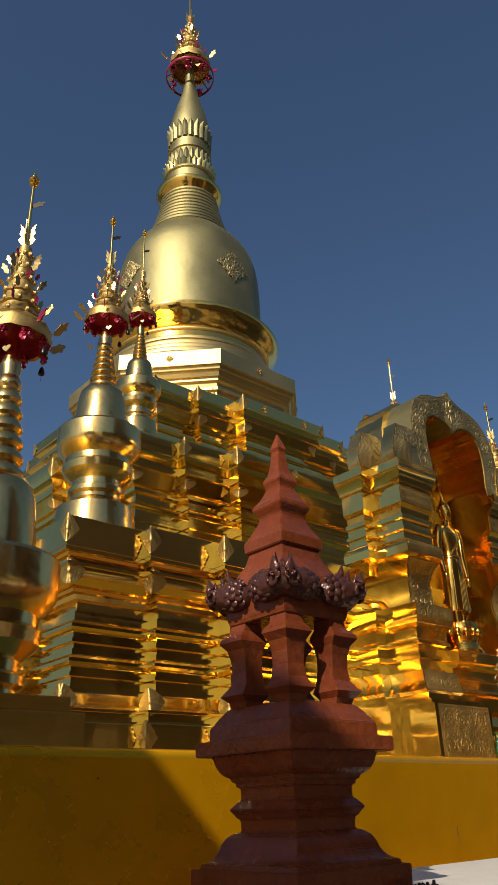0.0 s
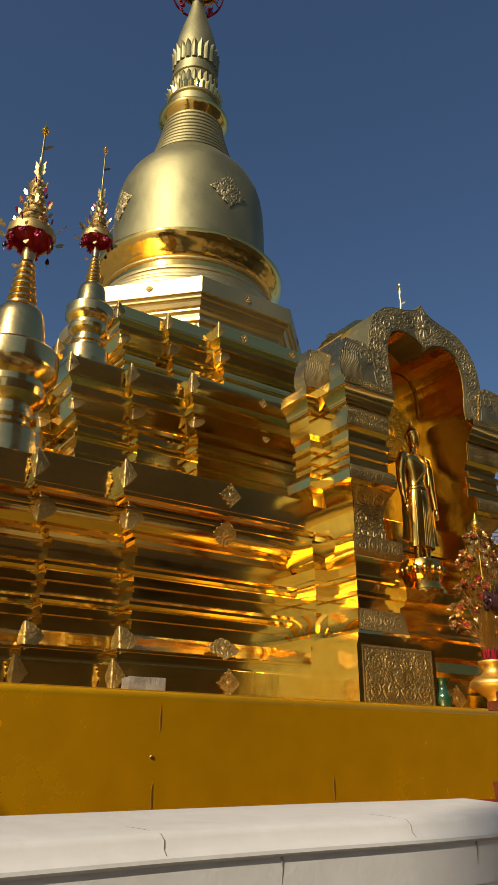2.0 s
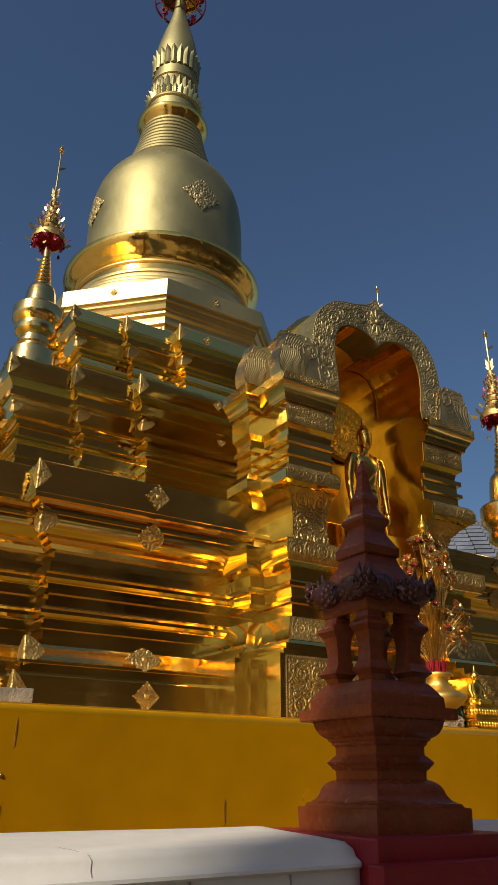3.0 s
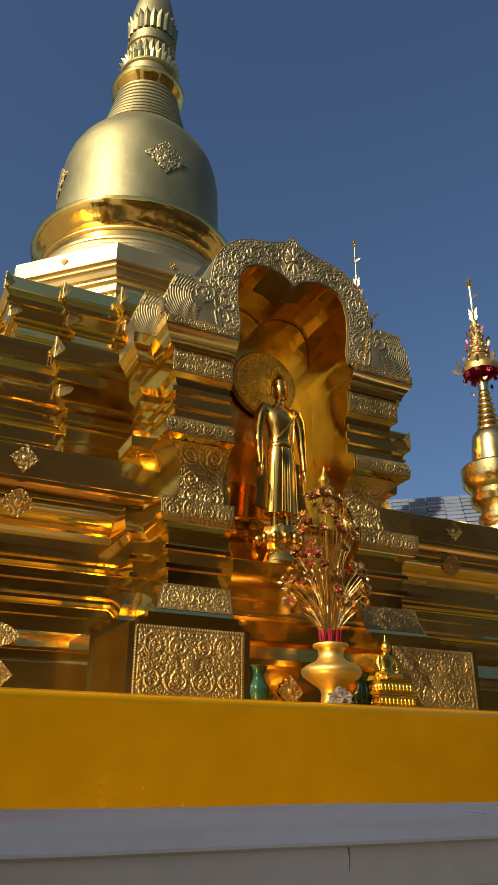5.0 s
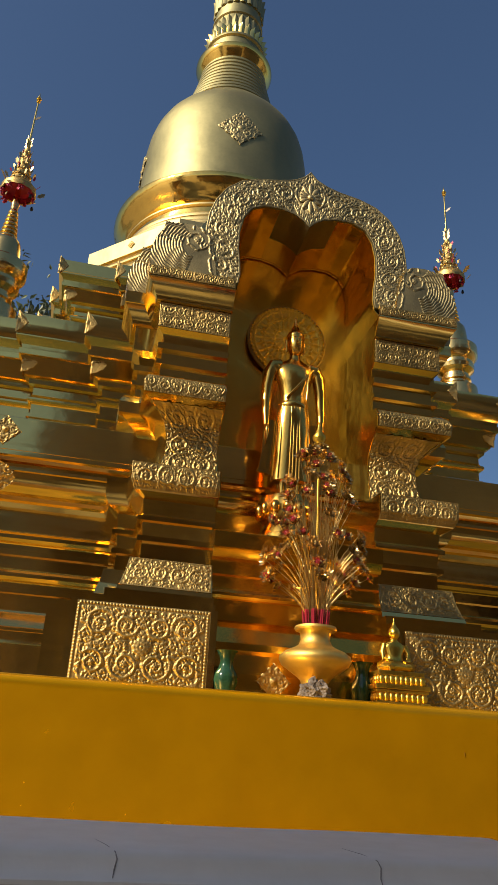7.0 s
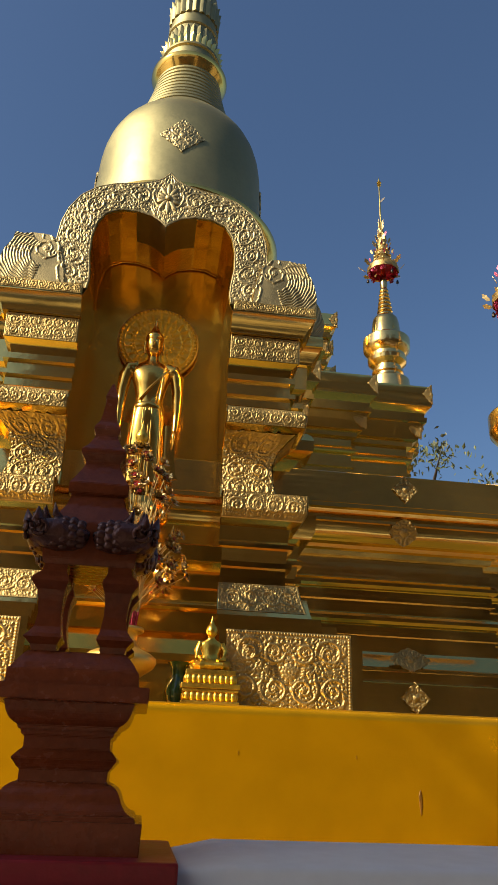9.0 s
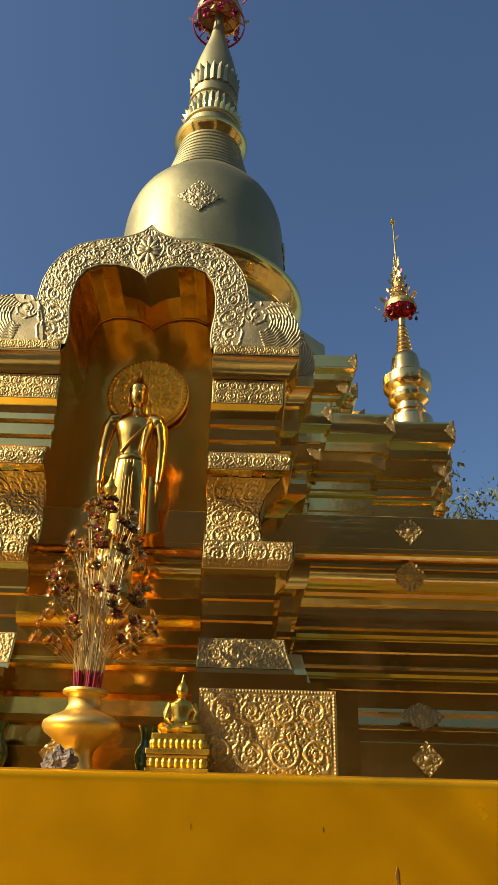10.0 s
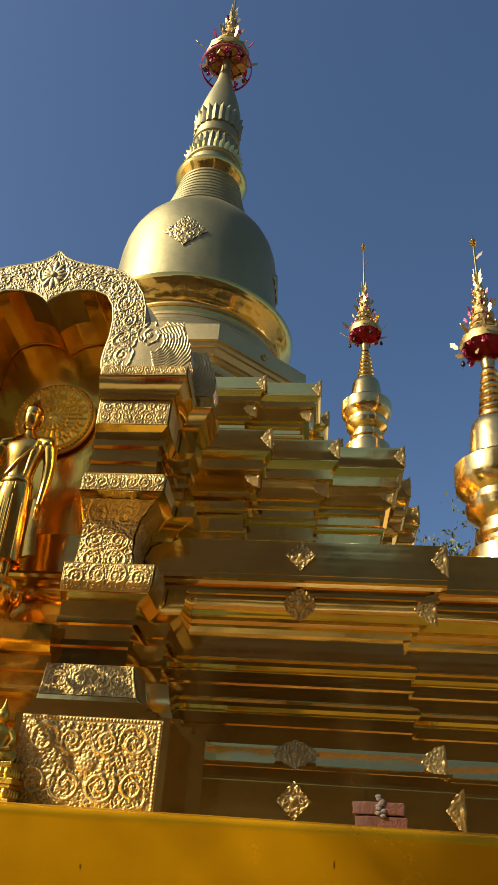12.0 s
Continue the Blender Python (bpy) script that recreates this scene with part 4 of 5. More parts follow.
def curl_field(w, h, dx):
    H = np.zeros((int(h / dx) + 1, int(w / dx) + 1))
    rnd = random.Random(8)
    scroll(H, dx, 0.15, 0.26, 0.085, 1, 2.5, 0.008, 0.0055, rnd)
    for k in range(9):
        leaf_stroke(H, dx, 0.03 + 0.012 * (k % 3), 0.02 + 0.035 * k, 0.6 + 0.2 * (k % 4), 0.06, 0.009, 0.007, 1.2)
    # fine combed lines that fan out round the scroll and run down to the springing
    for k in range(12):
        r = 0.105 + 0.020 * k
        for q in range(90):
            a = 1.0 - 2.3 * q / 89
            stamp(H, dx, 0.15 + r * math.cos(a) * 0.95, 0.21 + r * math.sin(a) * 0.9 + 0.006 * math.sin(a * 14 + k), 0.0058, 0.0055)
    for k in range(20):
        leaf_stroke(H, dx, 0.03 + 0.36 * rnd.random(), 0.20 + 0.15 * rnd.random(), rnd.random() * 3, 0.035, 0.007, 0.008, 0.9)
    return H


CH = curl_field(0.44, 0.39, 0.004)
for sx in (-1, 1):
    for name, front, dx, relief in (("arch_end", 3.77, 0.0, True), ("rear_arch_end", 4.08, 0.12, False)):
        bm = bmesh.new()
        loft(bm, [[(sx * (x + dx), front, z) for x, z in CURL], [(sx * (x + dx), front + 0.14, z) for x, z in CURL]])
        part(name, bm, gold_chedi, shrine, "curling serpent-like end of the arch", smooth=25)

        def cplace(u, v, t, sx=sx, front=front, dx=dx):
            return (sx * (0.595 + dx + 0.44 * u), front - 0.003 - t, 4.372 + 0.39 * v)
        keep = lambda u, v: inside(0.595 + 0.44 * u, 4.372 + 0.39 * v, CURL)
        part("arch_end_relief", relief_mesh("arch_end_relief", CH, cplace, gold_arch, keep), gold_arch, shrine, "embossed curl and wave lines")
# flower boss at the crown: long petals in a diamond, with a raised heart
bm = bmesh.new()
for k in range(12):
    a = 6.283 * k / 12
    l = 0.075 + 0.055 * abs(math.sin(a)) ** 3
    ellipsoid(bm, (0.55 * l * math.cos(a), 3.776, 5.165 + 0.55 * l * math.sin(a)), (l * 0.5, 0.009, 0.017), 10, 6, Euler((0, -a, 0)).to_matrix().to_4x4())
ellipsoid(bm, (0, 3.770, 5.165), (0.024, 0.016, 0.024), 12, 8)
part("arch_boss", bm, gold_arch, shrine, "flower boss at the crown of the arch", smooth=60)

# lining, back wall and stepped base of the niche
side = [z for z, _ in COL if 2.75 < z < 4.36]
line = [(-0.4765, z) for z in (2.75, *side)] + [tuple(p) for p in inner] + [(0.4765, z) for z in (*side[::-1], 2.75)]
bm = bmesh.new()
rings = []
for x, z in line:
    fy = 3.80 if z > 4.36 else 3.57 + (1.195 - col_at(z)) + 0.006
    rings.append([(x * 0.993, fy, z), (x, fy, z + 0.003), (x, 4.37, z + 0.003), (x * 0.993, 4.37, z)])
loft(bm, rings)
part("niche_lining", bm, gold_in, shrine, "polished brass lining of the niche", smooth=24)
bm = bmesh.new()
box(bm, -0.60, 0.60, 4.365, 4.42, 2.7, 5.2)
part("niche_back", bm, gold_in, shrine, "polished brass back wall of the niche")
bm = bmesh.new()
tube(bm, [(x * 0.985, 4.352, z - 0.004) for x, z in inner if z > 4.6], 0.006, 7)
part("vault_rib", bm, gold_in, shrine, "thin cusped bead at the back of the vault", smooth=60)
bm = bmesh.new()
steps = [(LEDGE, 3.70), (1.99, 3.70), (1.995, 3.73), (2.10, 3.75), (2.105, 3.72), (2.14, 3.72), (2.145, 3.77), (2.22, 3.82), (2.26, 3.84), (2.265, 3.81), (2.30, 3.81), (2.305, 3.85), (2.37, 3.85), *[(z, 3.66 + i) for z, i in roll(2.41, 0.19, 0.028)], (2.445, 3.86), (2.51, 3.86), (2.515, 3.83), (2.545, 3.83), (2.55, 3.86), (2.60, 3.86), (2.605, 3.82), (2.64, 3.80), (2.655, 3.78), (2.74, 3.78), (2.75, 3.79)]
loft(bm, [[(-0.487, y, z), (0.487, y, z), (0.487, 4.40, z), (-0.487, 4.40, z)] for z, y in steps])
part("niche_base", bm, gold_in, shrine, "stepped brass mouldings below the niche", smooth=28)
part("diamond_ornament", D_FLAT, gold_relief, shrine, at=pose(-0.15, 3.697, 1.96))
# the ornate round halo
bm = bmesh.new()
lathe(bm, [(-0.012, 0.285), (0.012, 0.285), (0.016, 0.275), (0.006, 0.27)], 48)
part("halo_plate", bm, gold_relief, shrine, "pierced round halo plate", smooth=40, at=pose(0.01, 4.325, 4.34, 90))
HF = np.zeros((103, 103))
for ringr, n, k in ((0.236, 56, 0.010), (0.212, 0, 0.004), (0.15, 0, 0.004), (0.165, 34, 0.010), (0.085, 0, 0.004), (0.10, 20, 0.009)):
    for j in range(n or 260):
        a = 6.2832 * j / (n or 260)
        stamp(HF, 0.0048, 0.245 + ringr * math.cos(a), 0.245 + ringr * math.sin(a), k, 0.018)
for j in range(16):
    a = 6.2832 * j / 16
    leaf_stroke(HF, 0.0048, 0.245 + 0.02 * math.cos(a), 0.245 + 0.02 * math.sin(a), a, 0.065, 0.012, 0.016)
for j in range(24):
    a = 6.2832 * j / 24
    for r0, l, w in ((0.105, 0.05, 0.009), (0.168, 0.045, 0.011)):
        leaf_stroke(HF, 0.0048, 0.245 + r0 * math.cos(a), 0.245 + r0 * math.sin(a), a, l, w, 0.016)
part("halo_relief", relief_mesh("halo_relief", HF, lambda u, v, t: (0.01 + (u - 0.5) * 0.55, 4.311 - t, 4.34 + (v - 0.5) * 0.55), gold_bright, lambda u, v: (u - 0.5) ** 2 + (v - 0.5) ** 2 < 0.2490), gold_bright, shrine, "embossed rings and rays of the halo")
tagged(shrine)

# ---- standing figure in the niche ----
plinth = thing("lotus_pedestal", pose(CX - 0.02, 4.04, 2.75), "round brass lotus pedestal in the niche", "pedestal")
bm = bmesh.new()
lathe(bm, [(0, 0.19), (0.05, 0.19), (0.06, 0.17), (0.09, 0.16), (0.12, 0.145), (0.14, 0.15)], 28)
part("pedestal_foot", bm, gold_statue, plinth, smooth=35)
bm = bmesh.new()
lathe(bm, [(0.13, 0.14), (0.17, 0.155), (0.22, 0.175), (0.26, 0.17), (0.30, 0.155)], 36, wave=lambda a, z: 1 + 0.05 * math.cos(14 * a))
part("lotus_cushion", bm, gold_statue, plinth, smooth=60)
for k in range(14):
    bm = bmesh.new()
    a = 6.283 * k / 14
    ellipsoid(bm, (0.165 * math.cos(a), 0.165 * math.sin(a), 0.215), (0.03, 0.03, 0.045), 8, 6)
    part("lotus_petal", bm, gold_statue, plinth, smooth=180)

bm = bmesh.new()


def ell_loft(bm, rows, n=28):
    loft(bm, [[(cx + rx * math.cos(6.283 * k / n), cy + ry * math.sin(6.283 * k / n), z) for k in range(n)] for z, rx, ry, cx, cy in rows])


ell_loft(bm, [(0.11, 0.135, 0.075, 0, 0), (0.115, 0.145, 0.085, 0, 0), (0.25, 0.138, 0.085, 0, 0), (0.42, 0.130, 0.088, 0, -0.004), (0.54, 0.122, 0.088, 0, -0.006), (0.60, 0.112, 0.082, 0, -0.006), (0.66, 0.098, 0.074, 0, -0.004), (0.70, 0.098, 0.074, 0, 0), (0.78, 0.118, 0.082, 0, -0.006), (0.85, 0.142, 0.085, 0, -0.006), (0.90, 0.150, 0.075, 0, 0), (0.93, 0.130, 0.060, 0, 0.004), (0.955, 0.085, 0.05, 0, 0.006), (0.975, 0.045, 0.042, 0, 0.006), (1.03, 0.036, 0.038, 0, 0.002)])
ell_loft(bm, [(1.0, 0.03, 0.03, 0, -0.01), (1.02, 0.045, 0.048, 0, -0.014), (1.05, 0.058, 0.062, 0, -0.012), (1.09, 0.064, 0.070, 0, -0.006), (1.13, 0.066, 0.070, 0, 0), (1.16, 0.060, 0.064, 0, 0.004), (1.185, 0.046, 0.05, 0, 0.006), (1.20, 0.036, 0.036, 0, 0.006), (1.222, 0.028, 0.028, 0, 0.006), (1.24, 0.016, 0.016, 0, 0.006), (1.27, 0.012, 0.012, 0, 0.006), (1.31, 0.002, 0.002, 0, 0.006)])
tube(bm, [(0, -0.07, 1.10), (0, -0.085, 1.075), (0, -0.075, 1.06)], [0.006, 0.011, 0.008], 8)
tube(bm, [(-0.02, -0.066, 1.042), (0, -0.072, 1.039), (0.02, -0.066, 1.042)], [0.003, 0.006, 0.003], 8)
ell_loft(bm, [(1.118, 0.069, 0.060, 0, 0.016), (1.135, 0.071, 0.072, 0, 0.006), (1.16, 0.066, 0.069, 0, 0.006), (1.18, 0.054, 0.056, 0, 0.007)])
for s1 in (-1, 1):
    tube(bm, [(s1 * 0.10, 0, 0.925), (s1 * 0.155, 0, 0.905), (s1 * 0.188, 0, 0.85), (s1 * 0.198, 0.004, 0.75), (s1 * 0.202, 0.0, 0.66), (s1 * 0.203, -0.015, 0.56), (s1 * 0.199, -0.03, 0.47)], [0.04, 0.052, 0.049, 0.042, 0.036, 0.029, 0.021], 16)
    ellipsoid(bm, (s1 * 0.152, 0, 0.893), (0.056, 0.052, 0.048), 16, 10)
    ellipsoid(bm, (s1 * 0.024, -0.066, 1.098), (0.013, 0.008, 0.006), 10, 6)
    tube(bm, [(s1 * 0.008, -0.074, 1.118), (s1 * 0.026, -0.072, 1.124), (s1 * 0.046, -0.056, 1.116)], [0.003, 0.004, 0.002], 6)
    ellipsoid(bm, (s1 * 0.195, -0.04, 0.43), (0.016, 0.02, 0.04), 10, 8)
    for q in range(4):
        tube(bm, [(s1 * 0.195, -0.055 + 0.011 * q, 0.42), (s1 * 0.194, -0.058 + 0.012 * q, 0.375)], [0.007, 0.004], 6)
    tube(bm, [(s1 * 0.064, 0.005, 1.12), (s1 * 0.068, 0.004, 1.07), (s1 * 0.062, 0.0, 1.03)], [0.01, 0.012, 0.006], 8)
    tube(bm, [(s1 * 0.055, 0, 0.01), (s1 * 0.055, 0, 0.14)], [0.032, 0.04], 12)
    ellipsoid(bm, (s1 * 0.058, -0.04, 0.012), (0.032, 0.07, 0.02), 10, 6)
    # outer robe hanging from the arm
    rows = []
    for f, xo in ((0, 0.205), (0.3, 0.207), (0.6, 0.213), (0.85, 0.228), (1.0, 0.245)):
        z = 0.52 - 0.38 * f + (0.03 if f == 1 else 0)
        rows.append([(s1 * 0.10, 0.01, z - 0.03 * f), (s1 * (0.10 + xo) / 2, -0.012, z - 0.015 * f), (s1 * xo, 0.0, z), (s1 * xo, 0.014, z), (s1 * (0.10 + xo) / 2, 0.022, z - 0.015 * f), (s1 * 0.10, 0.028, z - 0.03 * f)])
    loft(bm, rows)
# folds and the sash
for q, (x0, x1) in enumerate(((-0.03, -0.035), (-0.012, -0.012), (0.012, 0.014), (0.03, 0.036))):
    tube(bm, [(x0, -0.083, 0.60), (x0 * 1.05, -0.09, 0.4), (x1, -0.084, 0.12)], 0.006, 6)
for s1 in (-1, 1):
    tube(bm, [(s1 * 0.09, -0.05, 0.62), (s1 * 0.1, -0.066, 0.4), (s1 * 0.11, -0.062, 0.12)], 0.005, 6)
ell_loft(bm, [(0.605, 0.108, 0.086, 0, -0.004), (0.615, 0.114, 0.09, 0, -0.004), (0.64, 0.11, 0.088, 0, -0.004), (0.648, 0.10, 0.08, 0, -0.004)])
tube(bm, [(0.14, -0.03, 0.91), (0.08, -0.075, 0.84), (0.0, -0.088, 0.74), (-0.07, -0.07, 0.66)], 0.009, 8)
tube(bm, [(0.10, -0.05, 0.92), (0.085, -0.082, 0.80), (0.075, -0.085, 0.66)], 0.007, 8)
tagged(part("standing_statue", bm, gold_statue, smooth=60, at=pose(CX - 0.005, 4.03, 3.05) @ Matrix.Diagonal((0.89, 0.92, 1.0, 1))), "polished brass standing robed statue on a lotus pedestal", "statue")

# ---- offerings on the ledge ----
urn = thing("offering_urn", pose(6.085, 3.46, LEDGE), "spun brass offering urn with a wide belly and narrow foot", "urn")
bm = bmesh.new()
lathe(bm, [(0, 0.085), (0.012, 0.088), (0.02, 0.075), (0.05, 0.068), (0.085, 0.062), (0.10, 0.066), (0.11, 0.07), (0.125, 0.085), (0.15, 0.12), (0.18, 0.163), (0.205, 0.176), (0.225, 0.172), (0.245, 0.145), (0.262, 0.105), (0.275, 0.083), (0.30, 0.072), (0.33, 0.074), (0.345, 0.086)], 44)
part("urn_body", bm, urn_gold, urn, smooth=60)
bm = bmesh.new()
lathe(bm, [(0.345, 0.08), (0.345, 0.10), (0.355, 0.105), (0.366, 0.10), (0.368, 0.085), (0.34, 0.07)], 40, False)
part("rim", bm, urn_gold, urn, smooth=50)

bouquet = thing("metal_flower_bouquet", pose(6.085, 3.46, LEDGE + 0.345), "gilt wire and foil lotus flowers with red incense sticks", "flowers")
rnd = random.Random(12)


def flower_mesh(name, r, n, seed):
    rr = random.Random(seed)
    bm = bmesh.new()
    for ring, (k, lift, size) in enumerate(((n, 0.25, 1.0), (n, 0.75, 0.8), (n - 2, 1.25, 0.55))):
        for j in range(k):
            a = 6.283 * (j + 0.5 * ring) / k + rr.uniform(-0.1, 0.1)
            l = r * size * rr.uniform(0.85, 1.1)
            ca, sa, ce, se = math.cos(a), math.sin(a), math.cos(lift), math.sin(lift)
            side = Vector((-sa, ca, 0))
            d = Vector((ca * ce, sa * ce, se))
            nrm = d.cross(side)
            p = [Vector(), d * l * 0.5 + side * l * 0.33 + nrm * 0.0, d * l + Vector((0, 0, l * 0.15)), d * l * 0.5 - side * l * 0.33]
            v = [bm.verts.new(q) for q in p] + [bm.verts.new(d * l * 0.5 - nrm * l * 0.12)]
            for f in ((0, 1, 4), (1, 2, 4), (2, 3, 4), (3, 0, 4)):
                bm.faces.new([v[i] for i in f])
    return finish(name, bm, petal_mat, None, False)


FLOWERS = [flower_mesh("flower_petals", 0.041, 9, s) for s in (1, 2, 3)]
heart_bm = bmesh.new()
ellipsoid(heart_bm, (0, 0, 0.008), (0.011, 0.011, 0.012), 8, 6)
HEART_RED = finish("flower_heart", heart_bm, incense, 180)
for k in range(104):
    z = 0.22 + 0.72 * rnd.random() ** 1.25
    spread = 0.22 + 0.09 * z / 0.36 if z < 0.36 else 0.31 * (1 - (z - 0.36) / 0.76) ** 0.7
    a = 2.39996 * k
    r = spread * math.sqrt(rnd.uniform(0.45, 1.0))
    tip = Vector((r * math.cos(a), r * math.sin(a) * 0.75, z))
    base = Vector((0.035 * math.cos(a), 0.035 * math.sin(a), -0.05))
    bm = bmesh.new()
    pts = [base]
    for f in (0.2, 0.4, 0.6, 0.8, 1.0):
        g = f ** 2.1
        pts.append(base * (1 - f) * 0.8 + Vector((tip.x * g, tip.y * g, z * f ** 0.9)))
    tube(bm, pts, 0.0012, 5)
    part("stem", bm, stem_mat, bouquet)
    out = Vector((tip.x * 2.0, tip.y * 2.0 - 0.18, 0.22)).normalized()
    m = Matrix.Translation(tip) @ out.to_track_quat("Z", "Y").to_matrix().to_4x4() @ pose(0, 0, 0, 0, 0, rnd.random() * 360) @ Matrix.Scale(rnd.uniform(0.9, 1.25), 4)
    fl = part("flower", FLOWERS[k % 3], petal_mat, bouquet, at=m)
    if k % 4 != 3:
        part("flower_heart", HEART_RED, incense, fl, "red flower heart")
for k in range(64):
    a, r = rnd.random() * 6.283, 0.055 * math.sqrt(rnd.random())
    bm = bmesh.new()
    h = rnd.uniform(0.45, 0.75)
    tube(bm, [(r * math.cos(a), r * math.sin(a), -0.05), (r * 1.3 * math.cos(a), r * 1.3 * math.sin(a), 0.10)], 0.0036, 5)
    part("incense_stick", bm, incense, bouquet)
    bm = bmesh.new()
    tube(bm, [(r * 1.3 * math.cos(a), r * 1.3 * math.sin(a), 0.10), (r * 2.2 * math.cos(a), r * 2.2 * math.sin(a), h)], [0.0014, 0.0010], 5)
    part("wire_stem", bm, stem_mat, bouquet)
bm = bmesh.new()
tube(bm, [(0, 0, 0), (0, 0, 0.98)], [0.008, 0.006], 8)
lathe(bm, [(0.96, 0.008), (0.98, 0.035), (0.995, 0.04), (1.01, 0.022), (1.03, 0.034), (1.045, 0.036), (1.07, 0.02), (1.10, 0.010), (1.14, 0.001)], 18)
part("central_bud", bm, gold_bright, bouquet, "gilt lotus bud finial", smooth=50)
for k in range(8):
    part("flower", FLOWERS[k % 3], petal_mat, bouquet, at=pose(0, 0, 0.97, 0, 0, 45 * k) @ pose(0.03, 0, 0, 0, 55, 0))


def green_vase(x, y, spin):
    v = thing("green_vase", pose(x, y, LEDGE, 0, 0, spin), "small green celadon vase with flared neck on the ledge", "vase", "green vases")
    bm = bmesh.new()
    lathe(bm, [(0, 0.040), (0.008, 0.043), (0.03, 0.042), (0.06, 0.054), (0.095, 0.062), (0.125, 0.056), (0.15, 0.040), (0.175, 0.033), (0.20, 0.036), (0.222, 0.048), (0.232, 0.056), (0.228, 0.048), (0.20, 0.022)], 24, wave=lambda a, z: 1 + 0.03 * math.cos(8 * a))
    part("vase_body", bm, glaze, v, smooth=60)


green_vase(5.675, 3.585, 10)
green_vase(6.375, 3.585, 40)

base = thing("figurine_pedestal", pose(6.525, 3.52, LEDGE), "stepped gilt lotus pedestal", "pedestal")
for z0, z1, w, d in ((0, 0.03, 0.155, 0.105), (0.03, 0.045, 0.14, 0.095), (0.085, 0.10, 0.135, 0.09), (0.10, 0.125, 0.142, 0.095), (0.165, 0.19, 0.12, 0.08)):
    bm = bmesh.new()
    box(bm, -w, w, -d, d, z0, z1 - 0.001, 0.004)
    part("pedestal_step", bm, gold_bright, base)
petal = bmesh.new()
ellipsoid(petal, (0, 0, 0), (0.016, 0.012, 0.022), 8, 5)
PETAL = finish("lotus_petal", petal, gold_bright, 180)
for z, w, d, n in ((0.065, 0.125, 0.082, 9), (0.145, 0.118, 0.078, 9)):
    bm = bmesh.new()
    box(bm, -w, w, -d, d, z - 0.021, z + 0.021)
    part("pedestal_core", bm, gold_bright, base)
    for k in range(n):
        part("lotus_petal", PETAL, gold_bright, base, at=pose(-w + 2 * w * (k + 0.5) / n, -d, z))
    for k in range(5):
        for s1 in (-1, 1):
            part("lotus_petal", PETAL, gold_bright, base, at=pose(s1 * w, -d + 2 * d * (k + 0.5) / 5, z, 0, 0, 90))
bm = bmesh.new()
ell_loft(bm, [(0.0, 0.085, 0.06, 0, 0), (0.02, 0.095, 0.066, 0, -0.01), (0.04, 0.085, 0.055, 0, -0.005), (0.05, 0.05, 0.04, 0, 0.01), (0.08, 0.042, 0.03, 0, 0.012), (0.115, 0.055, 0.032, 0, 0.012), (0.135, 0.058, 0.028, 0, 0.012), (0.15, 0.03, 0.02, 0, 0.012), (0.16, 0.017, 0.017, 0, 0.01), (0.17, 0.018, 0.018, 0, 0.006)], 20)
ell_loft(bm, [(0.165, 0.014, 0.014, 0, 0.004), (0.18, 0.026, 0.028, 0, 0.004), (0.20, 0.029, 0.031, 0, 0.006), (0.215, 0.025, 0.026, 0, 0.008), (0.228, 0.014, 0.014, 0, 0.008), (0.245, 0.006, 0.006, 0, 0.008), (0.27, 0.001, 0.001, 0, 0.008)], 16)
for s1 in (-1, 1):
    tube(bm, [(s1 * 0.052, 0.01, 0.135), (s1 * 0.07, 0.005, 0.095), (s1 * 0.066, -0.02, 0.06), (s1 * 0.03, -0.045, 0.045)], [0.016, 0.015, 0.012, 0.009], 10)
    tube(bm, [(s1 * 0.02, 0.0, 0.025), (s1 * 0.08, -0.02, 0.025), (s1 * 0.05, -0.055, 0.02), (-s1 * 0.02, -0.055, 0.022)], [0.026, 0.026, 0.02, 0.012], 10)
tagged(part("seated_figurine", bm, gold_bright, smooth=60, at=pose(6.525, 3.52, LEDGE + 0.19)), "small gilt seated figurine on a lotus pedestal", "figurine")

bm = bmesh.new()
bmesh.ops.create_icosphere(bm, subdivisions=4, radius=1)
for v in bm.verts:
    n1 = noise.noise(v.co * 2.2) * 0.35 + noise.noise(v.co * 6) * 0.22 + noise.noise(v.co * 14) * 0.1
    v.co = Vector((v.co.x * 0.068, v.co.y * 0.05, v.co.z * 0.055)) * (1 + n1)
tagged(part("rock", bm, stone, smooth=30, at=pose(6.04, 3.31, LEDGE + 0.045)), "rough grey crystal rock lying on the ledge", "rock")


def brick_piece(name, mt, x, y, spin, w, d, h, label, seed):
    bm = bmesh.new()
    box(bm, -w / 2, w / 2, -d / 2, d / 2, 0, h, 0.004)
    bmesh.ops.subdivide_edges(bm, edges=list(bm.edges), cuts=3, use_grid_fill=True)
    for v in bm.verts:
        k = noise.noise(v.co * 30 + Vector((seed, 0, 0)))
        if v.co.z > 0.003:
            v.co += Vector((k, noise.noise(v.co * 25 + Vector((0, seed, 0))), k)) * 0.005
    return tagged(part(name, bm, mt, smooth=40, at=pose(x, y, LEDGE, 0, 0, spin)), label, "brick", "loose bricks")


